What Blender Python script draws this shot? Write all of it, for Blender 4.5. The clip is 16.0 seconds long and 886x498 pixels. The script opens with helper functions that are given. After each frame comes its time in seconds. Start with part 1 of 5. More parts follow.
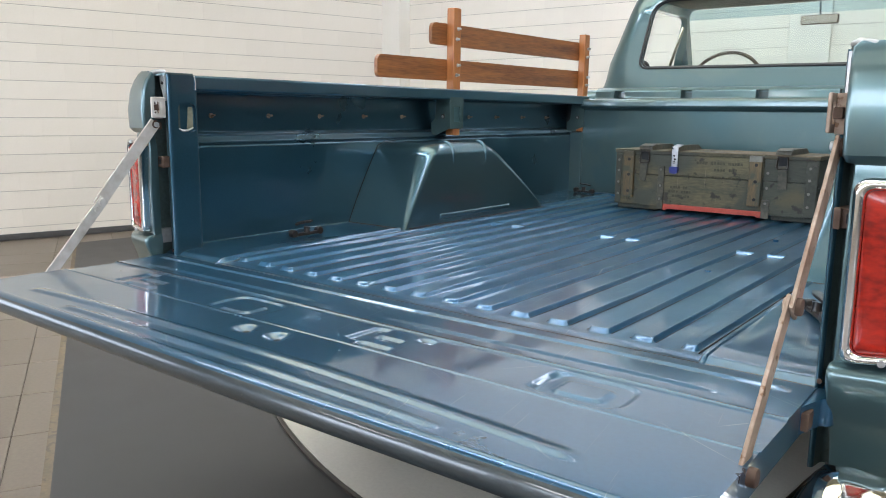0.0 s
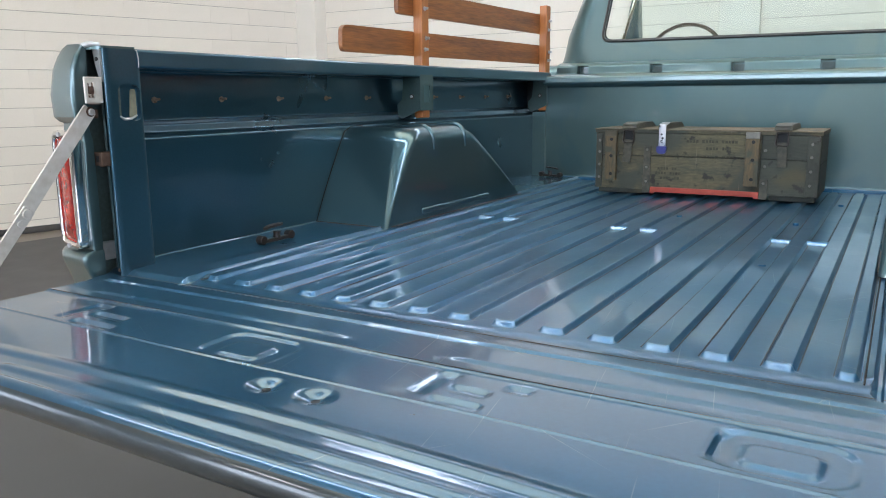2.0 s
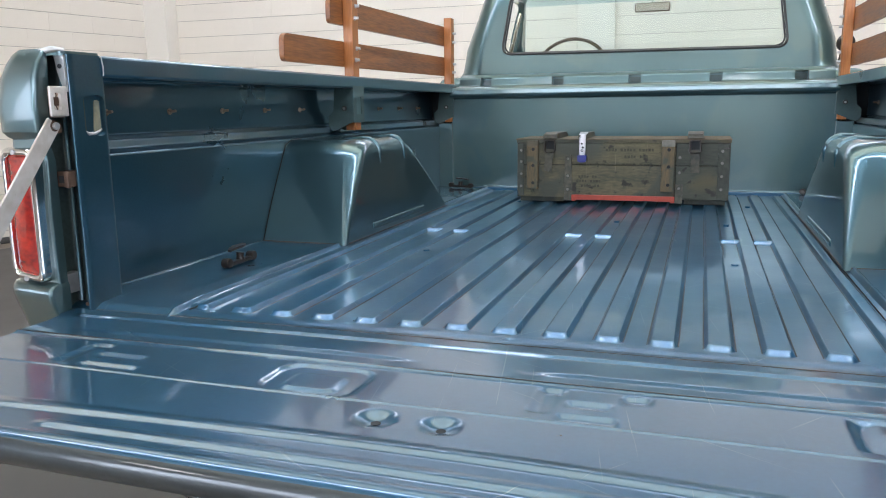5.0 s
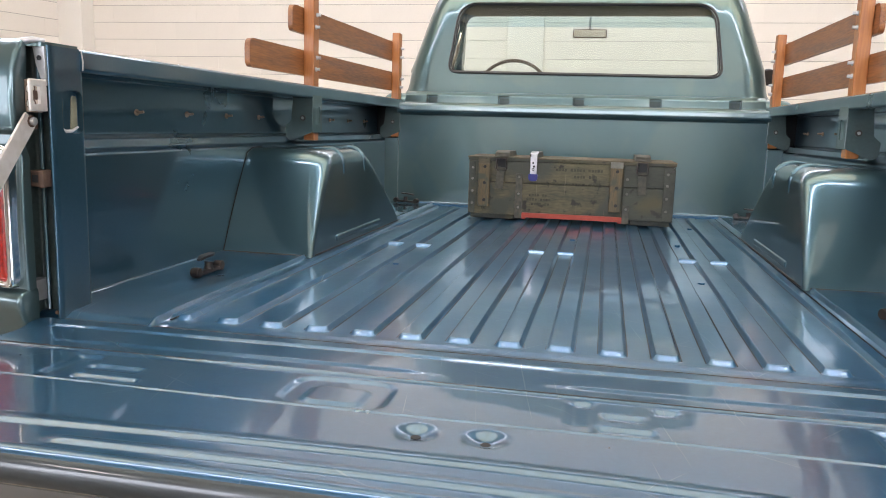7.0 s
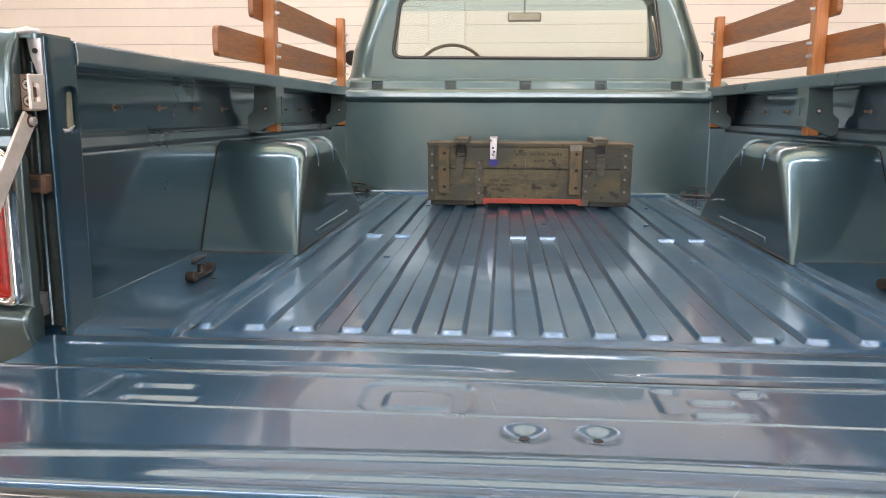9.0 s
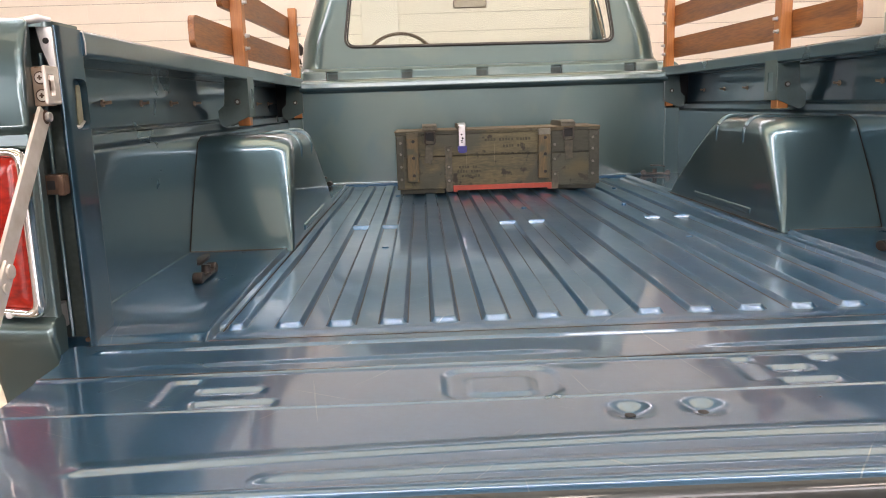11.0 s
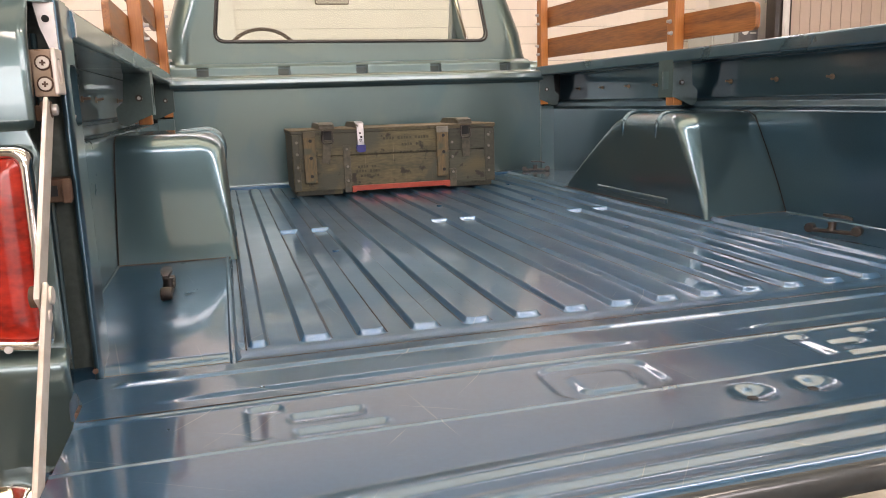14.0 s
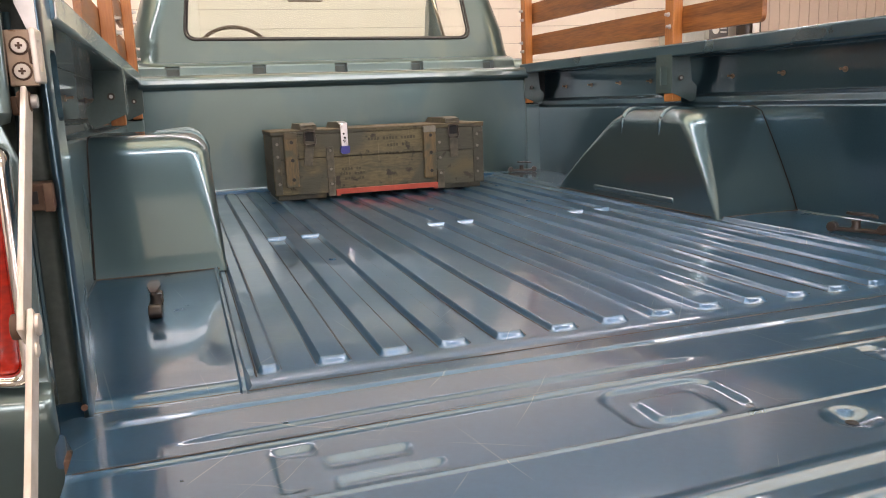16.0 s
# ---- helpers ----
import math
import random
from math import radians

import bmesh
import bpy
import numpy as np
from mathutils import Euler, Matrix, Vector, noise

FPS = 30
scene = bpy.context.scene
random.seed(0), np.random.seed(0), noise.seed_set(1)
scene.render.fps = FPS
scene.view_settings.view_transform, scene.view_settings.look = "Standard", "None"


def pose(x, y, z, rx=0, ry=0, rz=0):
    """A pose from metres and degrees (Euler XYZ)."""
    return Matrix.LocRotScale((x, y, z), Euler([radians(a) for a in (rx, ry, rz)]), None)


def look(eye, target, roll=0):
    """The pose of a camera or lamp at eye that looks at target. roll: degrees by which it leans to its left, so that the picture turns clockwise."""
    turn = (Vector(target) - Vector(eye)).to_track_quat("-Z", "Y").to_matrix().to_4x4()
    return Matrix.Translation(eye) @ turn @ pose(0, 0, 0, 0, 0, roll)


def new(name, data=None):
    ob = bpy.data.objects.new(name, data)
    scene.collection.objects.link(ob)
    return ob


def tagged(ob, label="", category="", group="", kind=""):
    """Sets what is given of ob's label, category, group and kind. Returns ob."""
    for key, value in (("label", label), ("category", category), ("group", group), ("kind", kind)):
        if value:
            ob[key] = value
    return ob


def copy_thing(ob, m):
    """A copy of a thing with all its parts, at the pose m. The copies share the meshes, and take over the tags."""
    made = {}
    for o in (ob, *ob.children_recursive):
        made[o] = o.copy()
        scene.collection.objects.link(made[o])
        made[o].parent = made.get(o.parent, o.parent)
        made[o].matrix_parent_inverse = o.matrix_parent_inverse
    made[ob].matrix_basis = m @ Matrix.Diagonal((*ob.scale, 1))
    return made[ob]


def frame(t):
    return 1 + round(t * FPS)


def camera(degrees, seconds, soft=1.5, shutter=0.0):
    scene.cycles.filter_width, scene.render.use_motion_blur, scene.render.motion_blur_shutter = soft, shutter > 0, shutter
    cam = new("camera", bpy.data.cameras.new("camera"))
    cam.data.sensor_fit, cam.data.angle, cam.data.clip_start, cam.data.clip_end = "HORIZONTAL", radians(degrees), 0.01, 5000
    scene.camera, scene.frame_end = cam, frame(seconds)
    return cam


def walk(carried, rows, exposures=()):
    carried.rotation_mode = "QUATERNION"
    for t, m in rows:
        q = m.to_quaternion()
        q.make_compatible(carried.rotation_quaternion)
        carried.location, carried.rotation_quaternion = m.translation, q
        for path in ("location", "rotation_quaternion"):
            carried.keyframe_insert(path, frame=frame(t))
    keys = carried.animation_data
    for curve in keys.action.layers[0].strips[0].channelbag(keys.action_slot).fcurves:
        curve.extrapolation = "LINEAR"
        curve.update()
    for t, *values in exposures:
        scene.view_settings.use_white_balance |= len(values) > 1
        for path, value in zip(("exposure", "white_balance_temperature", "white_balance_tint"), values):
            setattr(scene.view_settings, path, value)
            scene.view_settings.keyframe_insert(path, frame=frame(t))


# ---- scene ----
cam = camera(59.7, 16.0, 1.0)
PATH = [
    (0, (1.072, -1.238, 1.126), (-0.129, 0.324, 0.788), 0.4),
    (0.5, (0.925, -1.198, 1.115), (-0.215, 0.407, 0.765), 0.5),
    (1, (0.81, -1.156, 1.111), (-0.277, 0.483, 0.749), 0.3),
    (1.5, (0.723, -1.122, 1.108), (-0.319, 0.545, 0.739), -0.2),
    (2, (0.653, -1.098, 1.116), (-0.343, 0.594, 0.735), -0.8),
    (2.5, (0.588, -1.096, 1.113), (-0.358, 0.624, 0.732), -1.4),
    (3, (0.5, -1.112, 1.114), (-0.37, 0.648, 0.732), -1.7),
    (3.5, (0.433, -1.127, 1.109), (-0.373, 0.664, 0.734), -2.0),
    (4, (0.38, -1.151, 1.117), (-0.357, 0.671, 0.744), -2.0),
    (6.5, (0.194, -1.246, 1.114), (-0.26, 0.676, 0.794), 0.9),
    (7, (0.137, -1.236, 1.105), (-0.253, 0.701, 0.794), 1.3),
    (7.5, (0.082, -1.224, 1.111), (-0.248, 0.722, 0.793), 1.3),
    (8, (0.038, -1.222, 1.114), (-0.243, 0.731, 0.788), 0.9),
    (8.5, (-0.021, -1.225, 1.118), (-0.243, 0.734, 0.779), 0.4),
    (9, (-0.102, -1.231, 1.111), (-0.247, 0.734, 0.764), -0.1),
    (9.5, (-0.16, -1.243, 1.106), (-0.244, 0.723, 0.749), -0.5),
    (12, (-0.41, -1.162, 1.094), (-0.231, 0.792, 0.71), -2.6),
    (12.5, (-0.472, -1.14, 1.108), (-0.198, 0.802, 0.714), -2.3),
    (13, (-0.545, -1.123, 1.1), (-0.159, 0.801, 0.715), -2.3),
    (13.5, (-0.609, -1.107, 1.099), (-0.134, 0.797, 0.714), -2.2),
    (14, (-0.659, -1.099, 1.096), (-0.126, 0.79, 0.711), -2.2),
    (14.5, (-0.68, -1.093, 1.098), (-0.129, 0.789, 0.709), -2.2),
    (15, (-0.69, -1.066, 1.087), (-0.13, 0.816, 0.705), -2.5),
    (15.5, (-0.703, -1.015, 1.083), (-0.119, 0.86, 0.702), -2.5),
    (16, (-0.714, -0.946, 1.083), (-0.092, 0.916, 0.701), -2.6),
]
# white balance and exposure drift of the film camera
walk(cam, [(t, look(eye, target, roll)) for t, eye, target, roll in PATH],
     exposures=[(0.0, -0.16, 5700, 13.0), (3.5, -0.21, 5570, 13.5), (6.8, -0.11, 6180, 20.0), (9.5, -0.08, 6950, 27.0), (16.0, -0.13, 7400, 29.0)])

# ---- light ----
world = bpy.data.worlds.new("world")
scene.world = world
world.use_nodes = True
wn = world.node_tree.nodes
wn["Background"].inputs[0].default_value = (0.75, 0.85, 1.0, 1)
wn["Background"].inputs[1].default_value = 0.3


def area_lamp(name, eye, target, sx, sy, power, color):
    d = bpy.data.lights.new(name, "AREA")
    d.shape, d.size, d.size_y, d.energy, d.color = "RECTANGLE", sx, sy, power, color
    ob = new(name, d)
    ob.matrix_world = look(eye, target)
    return ob


# daylight through gate and west window; east and high band lamps are added fill
area_lamp("daylight_gate", (-5.3, -7.95, 1.85), (-2.6, 0, 1.3), 3.3, 2.2, 120, (0.92, 0.97, 1.0))
area_lamp("daylight_west", (-7.95, -4.6, 2.0), (0, -0.5, 1.2), 3.4, 2.0, 14, (0.92, 0.97, 1.0))
# added lamp out of view, lifts the left side of the bed
area_lamp("daylight_east", (8.95, -3.5, 2.0), (0, 0.5, 1.1), 3.2, 2.0, 125, (0.92, 0.97, 1.0))
# no known window here: wide soft lamp that brightens the bulkhead from behind
area_lamp("daylight_band", (1.1, -7.95, 3.2), (0, 0, 1.2), 8.8, 1.2, 185, (0.92, 0.97, 1.0))

# ---- materials ----


def nodes_of(name):
    m = bpy.data.materials.new(name)
    m.use_nodes = True
    nt = m.node_tree
    return m, nt, nt.nodes["Principled BSDF"]


def mat(name, a, b=None, rough=0.5, metal=0.0, scale=6.0, fine=60.0, bump=0.1, coat=0.0, coat_rough=0.05,
        stretch=(1, 1, 1), rough_var=0.1, vary=0.0, detail=6.0, spec=0.5, speck=None, speck_at=0.68, scratch=None, wobble=0.0,
        patch=None, smudge=0.0, dents=0.0):
    """Two tones by a wide and a fine noise, a fine relief, uneven roughness, and a tone that varies from piece to piece."""
    m, nt, bsdf = nodes_of(name)
    b = b or tuple(c * 0.8 for c in a)
    n, link = nt.nodes, nt.links.new
    co = n.new("ShaderNodeTexCoord")
    mp = n.new("ShaderNodeMapping")
    mp.inputs["Scale"].default_value = stretch
    link(co.outputs["Object"], mp.inputs["Vector"])
    wide, thin = n.new("ShaderNodeTexNoise"), n.new("ShaderNodeTexNoise")
    for tex, s in ((wide, scale), (thin, fine)):
        tex.inputs["Scale"].default_value = s
        tex.inputs["Detail"].default_value = detail
        link(mp.outputs[0], tex.inputs["Vector"])
    mix = n.new("ShaderNodeMath")
    mix.operation = "MULTIPLY_ADD"
    mix.inputs[1].default_value, mix.inputs[2].default_value = 0.45, 0.0
    link(thin.outputs[0], mix.inputs[0])
    add = n.new("ShaderNodeMath")
    add.operation = "MULTIPLY_ADD"
    add.inputs[1].default_value = 0.55
    link(wide.outputs[0], add.inputs[0])
    link(mix.outputs[0], add.inputs[2])
    ramp = n.new("ShaderNodeValToRGB")
    ramp.color_ramp.elements[0].position, ramp.color_ramp.elements[1].position = 0.36, 0.64
    ramp.color_ramp.elements[0].color, ramp.color_ramp.elements[1].color = (*b, 1), (*a, 1)
    link(add.outputs[0], ramp.inputs[0])
    col = ramp.outputs[0]
    if patch:
        tone, size, at = patch
        pn = n.new("ShaderNodeTexNoise")
        pn.inputs["Scale"].default_value, pn.inputs["Detail"].default_value = size, 7
        pn.inputs["Distortion"].default_value = 0.6
        link(co.outputs["Object"], pn.inputs["Vector"])
        pr = n.new("ShaderNodeValToRGB")
        pr.color_ramp.elements[0].position, pr.color_ramp.elements[1].position = at, at + 0.09
        link(pn.outputs[0], pr.inputs[0])
        pm = n.new("ShaderNodeMixRGB")
        pm.inputs[2].default_value = (*tone, 1)
        link(pr.outputs[0], pm.inputs[0])
        link(col, pm.inputs[1])
        col = pm.outputs[0]
    if speck:
        sn = n.new("ShaderNodeTexNoise")
        sn.inputs["Scale"].default_value, sn.inputs["Detail"].default_value = scale * 3.1, 9
        link(co.outputs["Object"], sn.inputs["Vector"])
        sr = n.new("ShaderNodeValToRGB")
        sr.color_ramp.elements[0].position, sr.color_ramp.elements[1].position = speck_at, speck_at + 0.06
        link(sn.outputs[0], sr.inputs[0])
        sm = n.new("ShaderNodeMixRGB")
        sm.inputs[2].default_value = (*speck, 1)
        link(sr.outputs[0], sm.inputs[0])
        link(col, sm.inputs[1])
        col = sm.outputs[0]
    if scratch:
        for turn, wide_s in ((0.5, 3.0), (-0.9, 4.2), (1.4, 2.4)):
            rot, squeeze = n.new("ShaderNodeMapping"), n.new("ShaderNodeMapping")
            rot.inputs["Rotation"].default_value = (0, 0, turn)
            squeeze.inputs["Scale"].default_value = (wide_s, 190, 3)
            link(co.outputs["Object"], rot.inputs["Vector"])
            link(rot.outputs[0], squeeze.inputs["Vector"])
            tn = n.new("ShaderNodeTexNoise")
            tn.inputs["Scale"].default_value, tn.inputs["Detail"].default_value = 1.0, 2
            link(squeeze.outputs[0], tn.inputs["Vector"])
            tr = n.new("ShaderNodeValToRGB")
            tr.color_ramp.elements[0].position, tr.color_ramp.elements[1].position = 0.71, 0.75
            tr.color_ramp.elements[1].color = (0.55, 0.55, 0.55, 1)
            link(tn.outputs[0], tr.inputs[0])
            sm = n.new("ShaderNodeMixRGB")
            sm.inputs[2].default_value = (*scratch, 1)
            link(tr.outputs[0], sm.inputs[0])
            link(col, sm.inputs[1])
            col = sm.outputs[0]
    if vary:
        info = n.new("ShaderNodeObjectInfo")
        hs = n.new("ShaderNodeHueSaturation")
        mr = n.new("ShaderNodeMapRange")
        mr.inputs["To Min"].default_value, mr.inputs["To Max"].default_value = 1 - vary, 1 + vary
        link(info.outputs["Random"], mr.inputs[0])
        link(mr.outputs[0], hs.inputs["Value"])
        link(col, hs.inputs["Color"])
        col = hs.outputs[0]
    link(col, bsdf.inputs["Base Color"])
    rr = n.new("ShaderNodeMapRange")
    rr.inputs["To Min"].default_value, rr.inputs["To Max"].default_value = max(0.02, rough - rough_var), min(1, rough + rough_var)
    link(wide.outputs[0], rr.inputs[0])
    link(rr.outputs[0], bsdf.inputs["Roughness"])
    bsdf.inputs["Metallic"].default_value = metal
    bsdf.inputs["Specular IOR Level"].default_value = spec
    if coat:
        bsdf.inputs["Coat Weight"].default_value, bsdf.inputs["Coat Roughness"].default_value = coat, coat_rough
    if bump:
        bp = n.new("ShaderNodeBump")
        bp.inputs["Strength"].default_value, bp.inputs["Distance"].default_value = bump, 0.004
        link(add.outputs[0], bp.inputs["Height"])
        link(bp.outputs[0], bsdf.inputs["Normal"])
        if coat:
            cb = n.new("ShaderNodeBump")
            cb.inputs["Strength"].default_value, cb.inputs["Distance"].default_value = wobble or bump * 0.35, 0.004
            link(wide.outputs[0], cb.inputs["Height"])
            last = cb
            if wobble:
                # sheet metal: soft waves only, the same under the paint and in the lacquer
                wave = n.new("ShaderNodeTexNoise")
                wave.inputs["Scale"].default_value, wave.inputs["Detail"].default_value = scale * 1.6, 0.6
                link(co.outputs["Object"], wave.inputs["Vector"])
                link(wave.outputs[0], cb.inputs["Height"])
                link(cb.outputs[0], bsdf.inputs["Normal"])
            if dents:
                for size, share in ((16.0, 1.0), (34.0, 0.4)):
                    dn, db = n.new("ShaderNodeTexNoise"), n.new("ShaderNodeBump")
                    dn.inputs["Scale"].default_value, dn.inputs["Detail"].default_value = size, 2
                    link(co.outputs["Object"], dn.inputs["Vector"])
                    db.inputs["Strength"].default_value, db.inputs["Distance"].default_value = dents * share, 0.004
                    link(dn.outputs[0], db.inputs["Height"])
                    link(last.outputs[0], db.inputs["Normal"])
                    last = db
            link(last.outputs[0], bsdf.inputs["Coat Normal"])
    if smudge:
        un, um = n.new("ShaderNodeTexNoise"), n.new("ShaderNodeMapRange")
        un.inputs["Scale"].default_value, un.inputs["Detail"].default_value = 7.0, 9
        un.inputs["Roughness"].default_value = 0.65
        um.inputs["From Min"].default_value, um.inputs["From Max"].default_value = 0.38, 0.70
        um.inputs["To Min"].default_value, um.inputs["To Max"].default_value = coat_rough, coat_rough + smudge
        link(co.outputs["Object"], un.inputs["Vector"])
        link(un.outputs[0], um.inputs[0])
        link(um.outputs[0], bsdf.inputs["Coat Roughness"])
    return m


def glass(name, tint, ior=1.45):
    m, nt, bsdf = nodes_of(name)
    n, link = nt.nodes, nt.links.new
    tr, gl, mx, fr = n.new("ShaderNodeBsdfTransparent"), n.new("ShaderNodeBsdfGlossy"), n.new("ShaderNodeMixShader"), n.new("ShaderNodeFresnel")
    tr.inputs[0].default_value = (*tint, 1)
    gl.inputs["Roughness"].default_value = 0.02
    fr.inputs["IOR"].default_value = ior
    link(fr.outputs[0], mx.inputs[0])
    link(tr.outputs[0], mx.inputs[1])
    link(gl.outputs[0], mx.inputs[2])
    link(mx.outputs[0], n["Material Output"].inputs[0])
    return m


def glow(name, color, strength):
    m, nt, bsdf = nodes_of(name)
    bsdf.inputs["Base Color"].default_value = (*color, 1)
    bsdf.inputs["Emission Color"].default_value = (*color, 1)
    bsdf.inputs["Emission Strength"].default_value = strength
    return m


# one truck paint in toned copies; bluer or darker light sits in their colour
PAINT = mat("teal_metallic_paint", (0.089, 0.152, 0.162), (0.076, 0.133, 0.143), rough=0.30, metal=0.70, scale=3, fine=900, bump=0.02, coat=1.0, coat_rough=0.04, rough_var=0.04, wobble=0.06, smudge=0.06, patch=((0.098, 0.154, 0.154), 3.0, 0.50))
BED = mat("worn_teal_bed_paint", (0.021, 0.094, 0.182), (0.018, 0.080, 0.155), rough=0.34, metal=0.50, scale=5, fine=140, bump=0.10, coat=0.8, coat_rough=0.05,
          rough_var=0.1, scratch=(0.18, 0.23, 0.26), wobble=0.25, smudge=0.10, dents=0.10, patch=((0.033, 0.101, 0.172), 9.0, 0.56))
GATE = mat("polished_teal_gate_paint", (0.020, 0.084, 0.156), (0.017, 0.072, 0.133), rough=0.31, metal=0.53, scale=5, fine=140, bump=0.06, coat=1.0, coat_rough=0.03,
           rough_var=0.1, scratch=(0.15, 0.20, 0.23), wobble=0.12, smudge=0.05, dents=0.02)
INNER = mat("teal_inner_panel_paint", (0.043, 0.108, 0.152), (0.037, 0.094, 0.132), rough=0.31, metal=0.80, scale=4, fine=200, bump=0.03, coat=0.95, coat_rough=0.04, wobble=0.14, smudge=0.10)
HOUSE = mat("teal_housing_paint", (0.066, 0.132, 0.160), (0.056, 0.115, 0.141), rough=0.30, metal=0.78, scale=3, fine=900, bump=0.02, coat=1.0, coat_rough=0.04, rough_var=0.05, wobble=0.10, smudge=0.05)
SHADED_JAMB = mat("grimy_shaded_jamb_paint", (0.074, 0.104, 0.098), (0.037, 0.053, 0.050), rough=0.42, metal=0.2, scale=14, fine=120, bump=0.15, coat=0.6, coat_rough=0.12, speck=(0.16, 0.20, 0.19), speck_at=0.72)
SEALER = mat("rust_stained_sealer", (0.085, 0.064, 0.050), (0.032, 0.025, 0.021), rough=0.8, scale=30, fine=160, bump=0.2)
FOOT_LINE = mat("dark_brown_line", (0.050, 0.042, 0.040), (0.022, 0.022, 0.026), rough=0.7, scale=22, fine=160, bump=0.2)
PALE_OLIVE = mat("pale_olive_recess_paint", (0.24, 0.23, 0.155), (0.17, 0.165, 0.115), rough=0.45, scale=30, fine=160, bump=0.1)
SHADED_EDGE = mat("shaded_gate_edge_paint", (0.030, 0.042, 0.048), (0.022, 0.030, 0.034), rough=0.34, metal=0.25, scale=12, fine=120, bump=0.05, coat=0.8, coat_rough=0.07, wobble=0.1, speck=(0.10, 0.09, 0.075), speck_at=0.72)
POCKET = mat("dull_green_teal_paint", (0.046, 0.084, 0.084), (0.034, 0.064, 0.064), rough=0.4, metal=0.25, scale=9, fine=120, bump=0.06, coat=0.7, coat_rough=0.08)
ZINC = mat("bright_zinc_strip", (0.66, 0.66, 0.68), (0.48, 0.48, 0.52), rough=0.30, metal=1.0, scale=40, bump=0.1)
DRABWOOD = mat("grey_green_crate_wood", (0.062, 0.066, 0.048), (0.036, 0.040, 0.031), rough=0.74, scale=8, fine=60, stretch=(0.7, 3, 3), bump=0.5, patch=((0.078, 0.070, 0.038), 4.0, 0.60), speck=(0.022, 0.020, 0.016), speck_at=0.62, vary=0.10)
SEAM = mat("dark_seam_sealer", (0.006, 0.0055, 0.005), (0.016, 0.011, 0.008), rough=0.9, scale=30, fine=200)
ARMMETAL = mat("pale_plated_steel", (0.64, 0.60, 0.56), (0.50, 0.45, 0.39), rough=0.4, metal=0.4, scale=25, bump=0.05, speck=(0.35, 0.26, 0.18), speck_at=0.72)
ARMWORN = mat("rust_stained_shaded_steel", (0.40, 0.31, 0.24), (0.24, 0.16, 0.11), rough=0.5, metal=0.35, scale=22, bump=0.1, speck=(0.16, 0.085, 0.04), speck_at=0.62)
CHROME = mat("chrome", (0.78, 0.77, 0.75), (0.72, 0.71, 0.70), rough=0.08, metal=1.0, scale=20, bump=0.02, rough_var=0.05)
STEEL = mat("dull_plated_steel", (0.52, 0.52, 0.53), (0.40, 0.39, 0.38), rough=0.4, metal=0.7, scale=25, bump=0.06)
RUST = mat("rusty_steel", (0.065, 0.033, 0.020), (0.105, 0.064, 0.042), rough=0.7, metal=0.2, scale=40, bump=0.3)
BLACK = mat("black_painted_steel", (0.014, 0.010, 0.008), (0.026, 0.017, 0.012), rough=0.32, scale=40, bump=0.1)
# near-black fill that gives holes and gaps their inner shade
DARK = mat("cavity_shade", (0.01, 0.012, 0.014), rough=0.8, bump=0)
RUBBER = mat("black_rubber", (0.012, 0.012, 0.013), (0.02, 0.02, 0.02), rough=0.45, scale=40, bump=0.05)
# bright and deep reds imitate the uneven glow inside the lens
LENS = mat("red_lamp_lens", (0.46, 0.016, 0.004), (0.13, 0.003, 0.002), rough=0.22, scale=11, fine=70, bump=0.12, spec=0.3, stretch=(0.8, 1, 1.6), coat=0.6, coat_rough=0.05)
TAN = mat("tan_plastic", (0.20, 0.15, 0.10), (0.15, 0.11, 0.075), rough=0.35, scale=20, bump=0.02)
CREAM = mat("olive_brown_headliner", (0.26, 0.21, 0.13), (0.21, 0.17, 0.105), rough=0.85, scale=30)
GLASS = glass("pale_green_glass", (0.91, 0.975, 0.96))
BOARD = mat("varnished_oak_board", (0.300, 0.108, 0.026), (0.120, 0.038, 0.010), rough=0.42, scale=7, fine=45, stretch=(5, 0.35, 5), bump=0.25, coat=0.15, coat_rough=0.25, vary=0.12)
STAKE = mat("varnished_oak_stake", (0.43, 0.160, 0.036), (0.29, 0.095, 0.022), rough=0.42, scale=7, fine=45, stretch=(5, 5, 0.35), bump=0.2, coat=0.15, coat_rough=0.25, vary=0.08)
OLIVE = mat("worn_olive_wood", (0.110, 0.096, 0.050), (0.044, 0.043, 0.028), rough=0.72, scale=7, fine=60, stretch=(0.7, 3, 3), bump=0.5, patch=((0.045, 0.048, 0.036), 4.2, 0.47), speck=(0.018, 0.016, 0.012), speck_at=0.60, vary=0.12, scratch=(0.17, 0.14, 0.09))
SCUFF = mat("scuffed_bare_wood", (0.15, 0.115, 0.072), (0.062, 0.054, 0.034), rough=0.8, scale=6, fine=50, stretch=(0.6, 4, 4), bump=0.4, patch=((0.060, 0.056, 0.038), 6.0, 0.50), speck=(0.04, 0.032, 0.022), speck_at=0.60)
OLIVE_DARK = mat("dark_olive_wood", (0.056, 0.060, 0.046), (0.028, 0.030, 0.023), rough=0.7, scale=10, fine=70, bump=0.4, patch=((0.075, 0.066, 0.034), 5.0, 0.56), speck=(0.105, 0.085, 0.05), speck_at=0.67)
RIVETS = mat("grey_worn_rivet_steel", (0.20, 0.195, 0.17), (0.12, 0.115, 0.10), rough=0.5, metal=0.3, scale=40, bump=0.1)
WEB = mat("grey_olive_steel", (0.098, 0.090, 0.066), (0.050, 0.050, 0.040), rough=0.55, metal=0.3, scale=30, bump=0.2)
